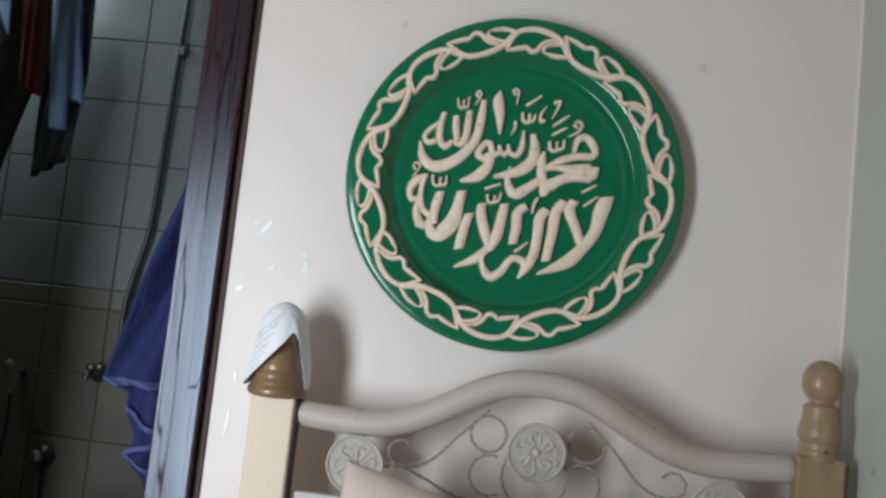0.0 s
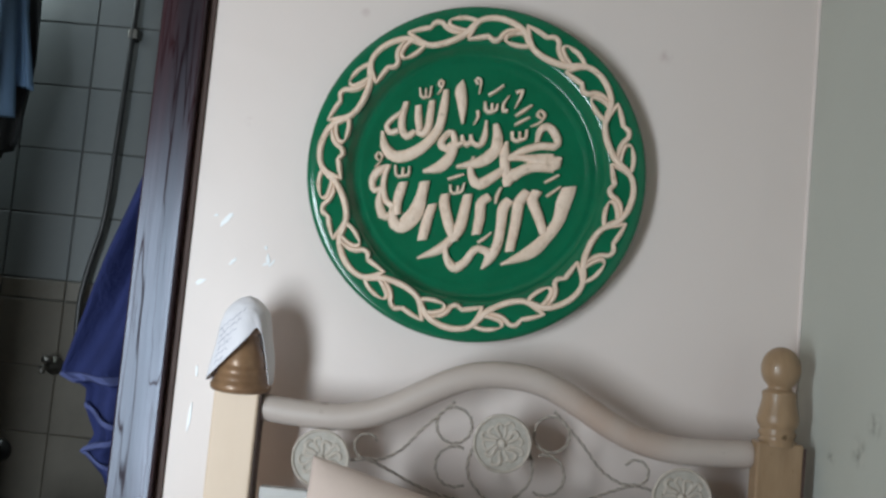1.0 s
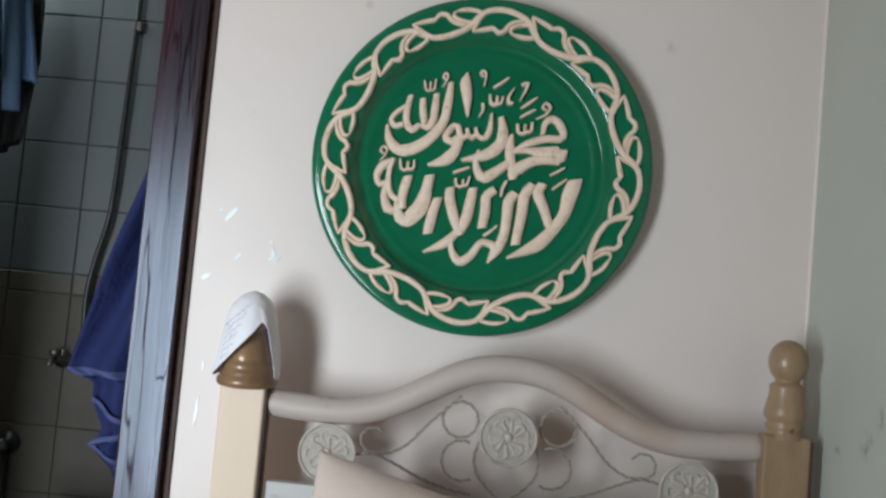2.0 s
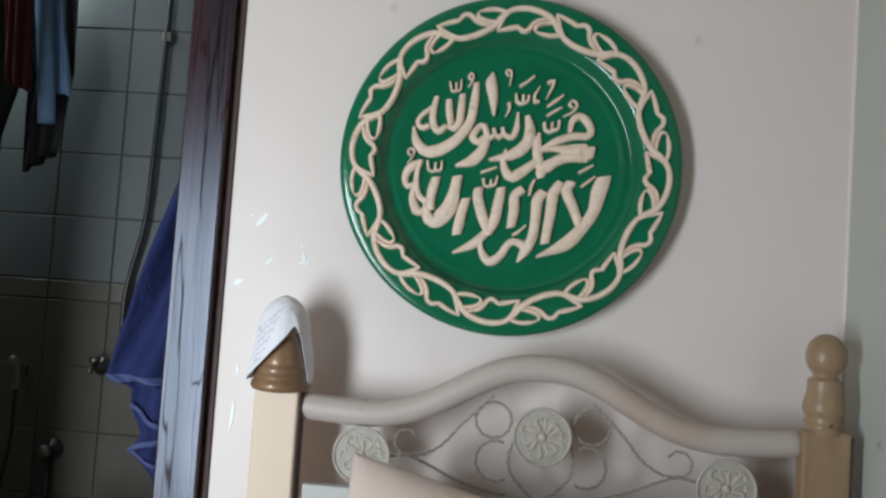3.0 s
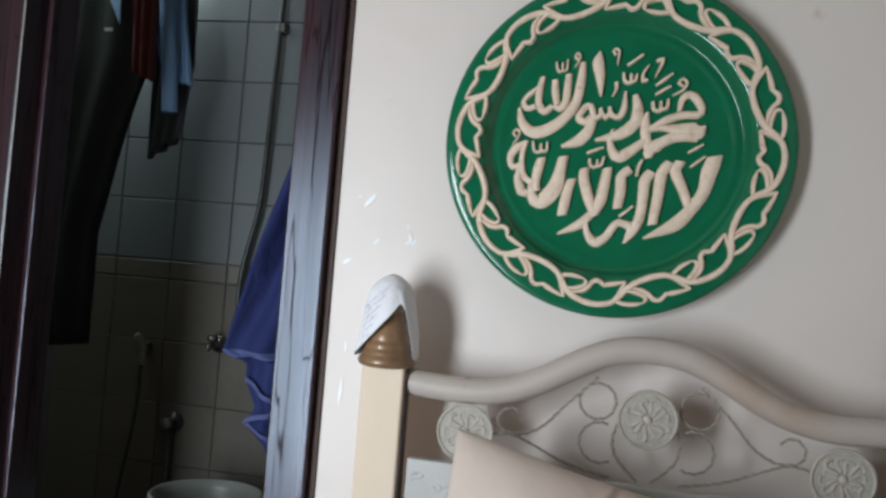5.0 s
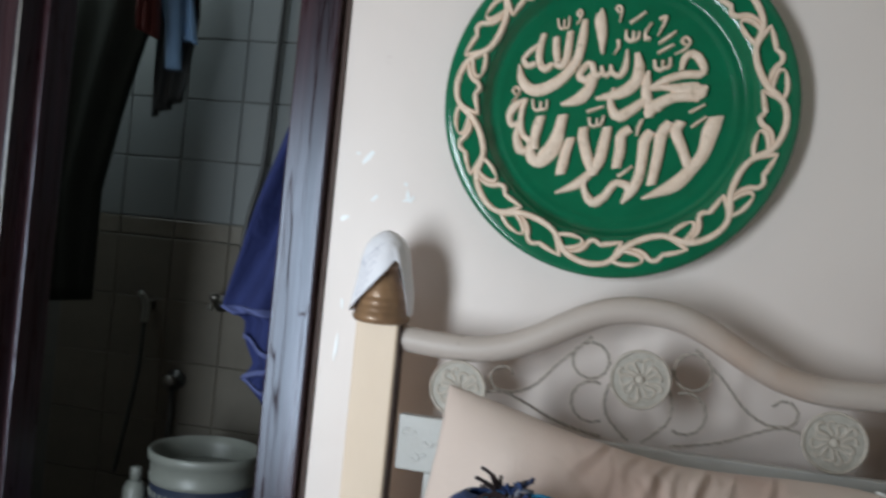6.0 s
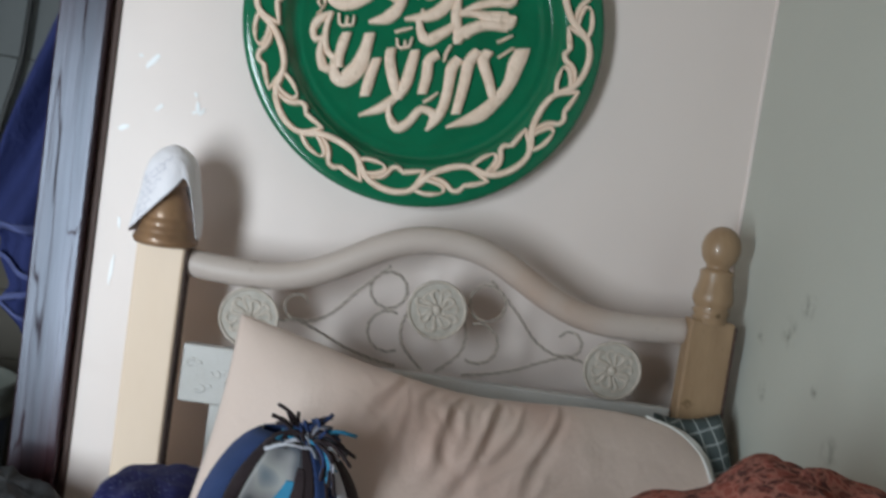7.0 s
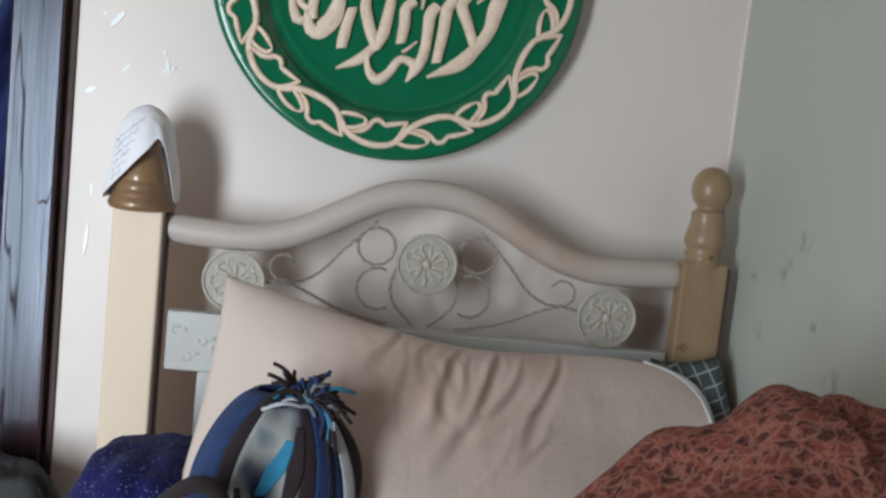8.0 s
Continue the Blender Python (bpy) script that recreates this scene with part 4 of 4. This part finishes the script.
cushion("cushion", ((0.40, -0.150, 0.835), (0.507, -0.170, 0.853), (0.36, -0.24, 0.52), (0.552, -0.27, 0.52)), 0.022, CHECK,
        "dark green cushion with a white check", "cushion", None, 40, 30, 7.0, 5.0, lambda u, v, across, down: across * 0.25 * u ** 3 * math.sin(math.pi * v) * (1 - v))


def heap(name, at, size, mat, label, category, seed, lump=0.12, nu=72, nv=30, power=2.4, flare=0.6):
    """A soft heap of cloth: a lumpy dome standing on the bed."""
    def fn(u, v):
        a, e = 2 * math.pi * u, v * math.pi / 2
        c, s = math.cos(a), math.sin(a)
        r = 1 / (abs(c) ** power + abs(s) ** power) ** (1 / power)
        x, y, z = r * c * max(math.cos(e), 0) ** flare, r * s * max(math.cos(e), 0) ** flare, math.sin(e) ** 0.9
        k = 1 + lump * wobble(x, y, z, 1.7, seed) + lump * 0.5 * wobble(x, y, z, 4.2, seed + 3) + lump * 0.18 * wobble(x, y, z, 11, seed + 5)
        return (min(x * size[0] * k, ROOM_R - 0.006 - at[0]), y * size[1] * k, max(z * size[2] * k, 0))
    return solid(name, sheet(fn, nu, nv, True), mat, label, category, "", True, at)


def blanket_at(u, v):
    """A gathered blanket: a steep crest beside the wall and a long flank of overlapping folds towards the middle of the bed."""
    a, e = 2 * math.pi * u, v * math.pi / 2
    c, s = math.cos(a), math.sin(a)
    reach = 0.385 if c < 0 else 0.225
    flat = max(math.cos(e), 0)
    r = flat ** (1.85 if c < 0 else 0.5)
    x, y, z = reach * c * r, 0.25 * s * flat ** 0.8, 0.423 * math.sin(e) ** 0.95
    k = 1 + 0.035 * wobble(c * r, s * r, z * 2, 1.9, 4.0) + 0.05 * wobble(c * r, s * r, z * 3, 4.6, 7.0)
    fold = 0.006 * math.sin(26 * (x + 0.5 * z) + 5 * y) * min(1, 4 * r) * max(0, -c) + 0.010 * math.sin(31 * y + 9 * x) * flat
    fold += 0.004 * wobble(x, y, z, 34, 2.0)
    return (min(x * k, ROOM_R - 0.006 - 0.350), y * k - fold * 0.6, max(z * k + fold * math.sin(2 * e) ** 0.5 if v < 1 else z * k, 0))


solid("blanket", sheet(blanket_at, 150, 64, True), BLANKET, "crumpled brick-red blanket with a floral pattern", "blanket", "", True, (0.350, -0.80, 0.505))
heap("throw", (-0.388, -0.35, 0.44), (0.108, 0.15, 0.243), NAVY, "navy plush throw with pale specks", "throw", 8.0, 0.05, 80, 34, 3.4, 0.45)
heap("bag", (-0.69, -0.14, 0.0), (0.137, 0.075, 0.559), BLACKBAG, "black cloth bag on the floor beside the bed", "bag", 1.5, 0.06, 80, 34, 5.0, 0.4)

# ---- knitted hat with a yarn tassel ----
hat = thing("knitted_hat", "blue, grey and dark striped knitted hat with tassel", "hat", (-0.205, -0.50, 0.56))
HAT_TOP, HAT_BASE = Vector((0.022, 0.045, 0.262)), Vector((0.0, 0.0, 0.0))


def hat_stripe(name, a0, a1, mat, label, v0=0.03, v1=1.0, proud=0.0, slant=0.0, taper=0.0):
    """One knitted stripe that runs from the crown down to the brim, between two angles from the viewer."""
    def fn(u, v):
        t = v0 + (v1 - v0) * v
        a = radians((a0 + a1) / 2 + (a1 - a0) * (u - 0.5) * (1 - taper * abs(2 * v - 1)) + slant * v)
        mid = HAT_TOP.lerp(HAT_BASE, t)
        full = math.sin(min(t * 2.0, 1.0) * math.pi / 2) ** (0.6 - 0.25 * max(0, -math.sin(a)))
        dent = 0.020 * math.exp(-((math.degrees(a) + 4) / 20) ** 2) * min(1, t * 3)
        k = 1 + 0.10 * wobble(math.sin(a), math.cos(a), t * 1.6, 1.7, 3.0) + 0.03 * math.sin(3 * a + 5 * t)
        rx, ry = 0.112 * full * k + proud, 0.075 * full * k + proud - dent
        return (mid.x + rx * math.sin(a), mid.y - ry * math.cos(a), mid.z + 0.012 * math.sin(2 * a) * t)
    part(name, thicken(sheet(fn, max(6, int((a1 - a0) / 4)), 26), 0.004), mat, hat, label, True)


for a0, a1, mat, label in ((-104, -96, KNIT_WHITE, "thin white stripe"), (-96, -40, KNIT_BLUE, "blue ribbed stripe"), (-40, -27, KNIT_DARK, "dark stripe"),
                           (-27, 17, KNIT_MIXED, "grey, white and cyan mixed stripe"), (17, 29, KNIT_DARK, "dark stripe"), (29, 53, KNIT_BLUE, "blue ribbed stripe"),
                           (53, 66, KNIT_WHITE, "thin white stripe"), (66, 112, KNIT_DARK, "dark stripe"), (112, 256, KNIT_BLUE, "blue ribbed back")):
    hat_stripe("stripe", a0, a1, mat, label)
for a0, a1, mat in ((40, 43, KNIT_DARK),):
    hat_stripe("seam", a0, a1, mat, "thin dark seam", 0.12, 0.98, 0.0025)
hat_stripe("patch", 1, 14, KNIT_CYAN, "bright cyan slanting stripe", 0.22, 0.46, 0.0022, -14, 0.5)
hat_stripe("patch", 10, 22, KNIT_DARK, "dark slanting stripe", 0.16, 0.50, 0.0016, -6, 0.4)
hat_stripe("patch", -14, -5, KNIT_BLUE, "blue slanting stripe", 0.40, 0.85, 0.0020, 12, 0.3)
hat_stripe("patch", -26, -16, KNIT_DARK, "dark slanting stripe", 0.42, 0.97, 0.0018, 18, 0.6)
for dx, dz, mat, words in ((0.0, 0.012, KNIT_DARK, "dark rolled edge"), (0.012, -0.008, KNIT_BLUE, "blue rolled edge"), (0.026, -0.034, KNIT_GREY, "grey rolled edge")):
    pts = [(-0.128 + dx, -0.05, 0.105 + dz), (-0.108 + dx, -0.076, 0.130 + dz), (-0.072 + dx, -0.088, 0.158 + dz), (-0.046 + dx, -0.088, 0.150 + dz), (-0.034 + dx, -0.083, 0.105 + dz)]
    part("rolled_edge", tube(spline(pts, 0.008), [0.006 + 0.006 * math.sin(math.pi * i / 40) for i in range(len(spline(pts, 0.008)))], 10), mat, hat, words, True)
tassel_mats = [KNIT_BLUE, KNIT_DARK, KNIT_DARK, KNIT_CYAN, KNIT_GREY, KNIT_DARK, KNIT_BLUE, KNIT_DARK, KNIT_WHITE, KNIT_DARK]
for k in range(64):
    a = random.uniform(-0.5, 3.5)
    lift = random.uniform(0.025, 0.060)
    root = HAT_TOP + Vector((0.020 + random.uniform(-0.012, 0.012), -0.02 + random.uniform(-0.01, 0.01), random.uniform(-0.024, -0.004)))
    way = Vector((math.cos(a) * 1.0, random.uniform(-0.5, 0.2), math.sin(a) * 0.9))
    tip = root + way * lift + Vector((0, 0, -0.012 * random.random()))
    mid = root + way * lift * 0.5 + Vector((random.uniform(-0.008, 0.008), -0.012, 0.010))
    part("tassel_strand", tube(spline([root, mid, tip], 0.008), 0.0027, 6), tassel_mats[k % 10], hat, "", True)
for k in range(10):
    root = HAT_TOP + Vector((0.026, -0.03, -0.010))
    tip = root + Vector((random.uniform(0.0, 0.05), -0.02, -random.uniform(0.03, 0.09)))
    part("tassel_strand", tube(spline([root, (root + tip) / 2 + Vector((0.012, -0.015, 0.01)), tip], 0.008), 0.0027, 6), tassel_mats[(k + 1) % 10], hat, "", True)

# ---- towel behind the door frame ----
towel = thing("towel", "blue terry towel with paler bands hanging by the door", "towel", (-0.70, 0.17, 0))


def towel_edge(z):
    """How far the towel reaches into the doorway at a height."""
    return float(np.interp(z, [0.35, 0.70, 0.755, 0.80, 0.84, 0.90, 0.945, 0.955, 0.97, 1.0, 1.11, 1.46, 1.50],
                           [0.10, 0.115, 0.145, 0.198, 0.175, 0.198, 0.196, 0.215, 0.252, 0.24, 0.203, 0.115, 0.10]))


def towel_piece(name, z0, z1, mat, label, n=24, proud=0.0, slant=0.0):
    def fn(u, v):
        z = z0 + (z1 - z0) * v + slant * (u - 0.9)
        reach = towel_edge(z)
        x = 0.02 - (reach + 0.02) * u
        y = 0.024 * math.sin(u * 13 + z * 9) + 0.010 * wobble(u * 3, z * 6, 0, 1, 2.0) - proud + 0.02 * (1 - u)
        return (x, y, z)
    part(name, thicken(sheet(fn, 40, n), 0.006), mat, towel, label, True)


towel_piece("upper_fold", 0.955, 1.50, TOWEL, "", 40)
towel_piece("lower_fold", 0.35, 0.965, TOWEL, "", 50, -0.012)
for z, slant in ((0.893, 0.12), (0.816, -0.09), (0.796, 0.10)):
    towel_piece("band", z - 0.006, z + 0.006, TOWEL_BAND, "paler woven band", 4, -0.004, slant)
towel_piece("hem", 0.957, 0.972, TOWEL_BAND, "paler frayed hem", 4, 0.004)
part("hook", tube(spline([(0.03, -0.058, 1.52), (0.03, -0.02, 1.52), (-0.02, 0.0, 1.505), (-0.08, 0.01, 1.495)], 0.01), 0.004, 6), CHROME, towel, "chrome hook", True)

# ---- clothes hanging in the bathroom ----
rod = solid("clothes_rod", tube([(BATH_L, 0.62, 2.13), (BATH_R, 0.62, 2.13)], 0.010, 10), STEEL, "thin steel clothes rod", "rod", "", True)


def garment(name, rows, bottom0, bottom1, mat, label, category, y=0.62, depth=0.03, seed=0.0):
    """A hanging garment; rows give the share of its length, its middle and its half width there."""
    def fn(u, v):
        a = 2 * math.pi * u
        z = 2.135 + ((bottom0 + (bottom1 - bottom0) * (0.5 + 0.5 * math.cos(a))) - 2.135) * v
        mid, half = [float(np.interp(v, [r[0] for r in rows], [r[k] for r in rows])) for k in (1, 2)]
        x = mid + half * math.cos(a) * (1 + 0.06 * wobble(u * 4, v * 3, 0, 1, seed))
        yy = depth * math.sin(a) * (0.35 + 0.65 * min(1, v * 3)) + 0.012 * math.sin(math.cos(a) * 9 + v * 3)
        return (x, y + yy, z)
    ob = thing(name, label, category)
    part("cloth", thicken(sheet(fn, 48, 30, True), 0.003), mat, ob, "", True)
    return ob


coat = garment("black_coat", ((0, -1.655, 0.12), (0.12, -1.655, 0.165), (0.32, -1.640, 0.172), (0.5, -1.665, 0.138), (0.735, -1.690, 0.098), (1, -1.668, 0.084)), 0.88, 0.90, BLACK,
               "long black garment hanging from the rod", "garment", 0.60, 0.05, 1.0)
part("tag", box(-1.577, -1.552, 0.520, 0.524, 1.811, 1.821, 0.001), PLASTIC, coat, "small white tag")
collar = bmesh.new()
tri = [collar.verts.new(p) for p in ((-1.585, 0.53, 1.93), (-1.535, 0.53, 1.835), (-1.545, 0.535, 1.935))]
collar.faces.new(tri)
part("collar", thicken(collar, 0.003), SHIRT, coat, "pale folded collar")
garment("red_cloth", ((0, -1.485, 0.032), (1, -1.452, 0.036)), 1.70, 1.67, RED, "dark red cloth hanging from the rod", "garment", 0.545, 0.025, 2.0)
shirt = garment("blue_shirt", ((0, -1.48, 0.055), (0.5, -1.46, 0.06), (1, -1.405, 0.050)), 1.705, 1.69, SHIRT, "light blue shirt hanging from the rod", "garment", 0.66, 0.028, 3.0)
part("sleeve", tube(spline([(-1.455, 0.625, 2.0), (-1.43, 0.615, 1.85), (-1.412, 0.612, 1.72), (-1.402, 0.615, 1.60)], 0.03), 0.024, 12), SHIRT, shirt, "hanging sleeve", True)
# added dark shape in place of the shadow that the clothes cast
garment("clothes_shadow", ((0, -1.46, 0.05), (0.6, -1.45, 0.07), (1, -1.465, 0.055)), 1.47, 1.54, CLOTHES_SHADE, "dark hanging shape for the clothes' shadow on the tiles", "garment", 0.71, 0.02, 5.0)

# ---- bathroom fittings ----
hose = thing("shower_hose", "dull grey shower hose on the tiled wall", "shower hose")
part("hose", tube(spline([(-1.175, 0.87, 2.45), (-1.185, 0.87, 2.0), (-1.195, 0.868, 1.6), (-1.205, 0.868, 1.36), (-1.235, 0.868, 1.21), (-1.25, 0.868, 1.10), (-1.245, 0.868, 0.95)], 0.03), 0.0085, 10), STEEL, hose, "", True)
part("clip", box(-1.20, -1.17, 0.862, 0.899, 1.92, 1.95, 0.003), CHROME, hose, "chrome clip")

tap = thing("wall_tap", "worn chrome tap on the brown tiled wall", "tap", (-1.315, 0.895, 0.905))
part("flange", lathe([(0.0, 0.0), (0.028, 0.0), (0.027, 0.006), (0.012, 0.010), (0.012, 0.045), (0.0, 0.045)], 20, "y"), CHROME, tap, "", True)
part("spout", tube(spline([(0, -0.045, 0), (-0.004, -0.062, -0.003), (-0.006, -0.068, -0.018)], 0.008), 0.009, 10), CHROME, tap, "", True)
part("handle", lathe([(0.004, 0.0), (0.016, 0.004), (0.018, 0.016), (0.012, 0.022), (0.0, 0.022)], 14), CHROME, tap, "", True, (0, -0.05, 0.010))

spray = thing("hand_spray", "pale hand spray on its hook", "hand spray", (-1.56, 0.895, 0.87))
part("holder", box(-0.012, 0.012, -0.03, 0.0, -0.01, 0.02, 0.003), CHROME, spray)
part("spray_head", tube(spline([(0, -0.045, -0.05), (0.002, -0.045, 0.0), (-0.004, -0.05, 0.03), (-0.012, -0.065, 0.045)], 0.008), 0.011, 10), PLASTIC, spray, "", True)
part("hose", tube(spline([(0, -0.045, -0.05), (-0.004, -0.045, -0.2), (-0.03, -0.045, -0.38), (-0.06, -0.04, -0.55)], 0.02), 0.006, 8), STEEL, spray, "", True)

valve = thing("wall_valve", "dull metal valve with a drop pipe", "valve", (-1.45, 0.895, 0.64))
part("flange", lathe([(0.0, 0.0), (0.034, 0.0), (0.032, 0.008), (0.014, 0.014), (0.014, 0.04), (0.0, 0.04)], 20, "y"), STEEL, valve, "", True)
part("knob", lathe([(0.0, 0.04), (0.02, 0.04), (0.022, 0.052), (0.014, 0.06), (0.0, 0.06)], 14, "y"), CHROME, valve, "", True)
part("drop_pipe", tube([(0, -0.02, -0.01), (0, -0.02, -0.3), (0, -0.02, -0.62)], 0.009, 8), STEEL, valve, "", True)

bucket = thing("bucket", "white plastic bucket with a dark printed band", "bucket", (-1.145, 0.55, 0))
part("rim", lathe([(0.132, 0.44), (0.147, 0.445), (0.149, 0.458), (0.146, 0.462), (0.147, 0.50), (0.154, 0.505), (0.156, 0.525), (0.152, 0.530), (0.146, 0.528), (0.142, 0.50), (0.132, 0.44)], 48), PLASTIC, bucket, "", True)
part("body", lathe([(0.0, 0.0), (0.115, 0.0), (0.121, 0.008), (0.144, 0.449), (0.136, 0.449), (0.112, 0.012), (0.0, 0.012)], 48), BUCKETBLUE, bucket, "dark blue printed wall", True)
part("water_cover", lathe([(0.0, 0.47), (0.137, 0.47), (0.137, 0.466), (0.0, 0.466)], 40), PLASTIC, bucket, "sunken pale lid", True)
for k in range(16):
    a = radians(-160 + 140 * k / 15)
    bm = box(-0.005, 0.005, -0.0015, 0.0015, -0.009, 0.009, 0.001)
    mark = part("print_bar", bm, PLASTIC, bucket, "small white printed bar", False, (0.1435 * math.cos(a), 0.1435 * math.sin(a), 0.415))
    mark.rotation_euler = (0, 0, a + math.pi / 2)
bottle = thing("plastic_bottle", "small pale plastic bottle beside the bucket", "bottle", (-1.337, 0.52, 0))
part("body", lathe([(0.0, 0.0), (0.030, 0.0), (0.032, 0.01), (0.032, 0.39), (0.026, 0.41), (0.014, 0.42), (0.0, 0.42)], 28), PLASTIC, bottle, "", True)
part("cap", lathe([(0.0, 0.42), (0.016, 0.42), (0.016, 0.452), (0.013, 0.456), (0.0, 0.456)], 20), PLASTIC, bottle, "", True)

# ---- tiles of the bathroom wall ----
def tile_mesh(name, w, h, mat):
    return mesh_of(name, box(-w / 2, w / 2, -0.004, 0.004, -h / 2, h / 2, 0.0025, segments=1), mat)


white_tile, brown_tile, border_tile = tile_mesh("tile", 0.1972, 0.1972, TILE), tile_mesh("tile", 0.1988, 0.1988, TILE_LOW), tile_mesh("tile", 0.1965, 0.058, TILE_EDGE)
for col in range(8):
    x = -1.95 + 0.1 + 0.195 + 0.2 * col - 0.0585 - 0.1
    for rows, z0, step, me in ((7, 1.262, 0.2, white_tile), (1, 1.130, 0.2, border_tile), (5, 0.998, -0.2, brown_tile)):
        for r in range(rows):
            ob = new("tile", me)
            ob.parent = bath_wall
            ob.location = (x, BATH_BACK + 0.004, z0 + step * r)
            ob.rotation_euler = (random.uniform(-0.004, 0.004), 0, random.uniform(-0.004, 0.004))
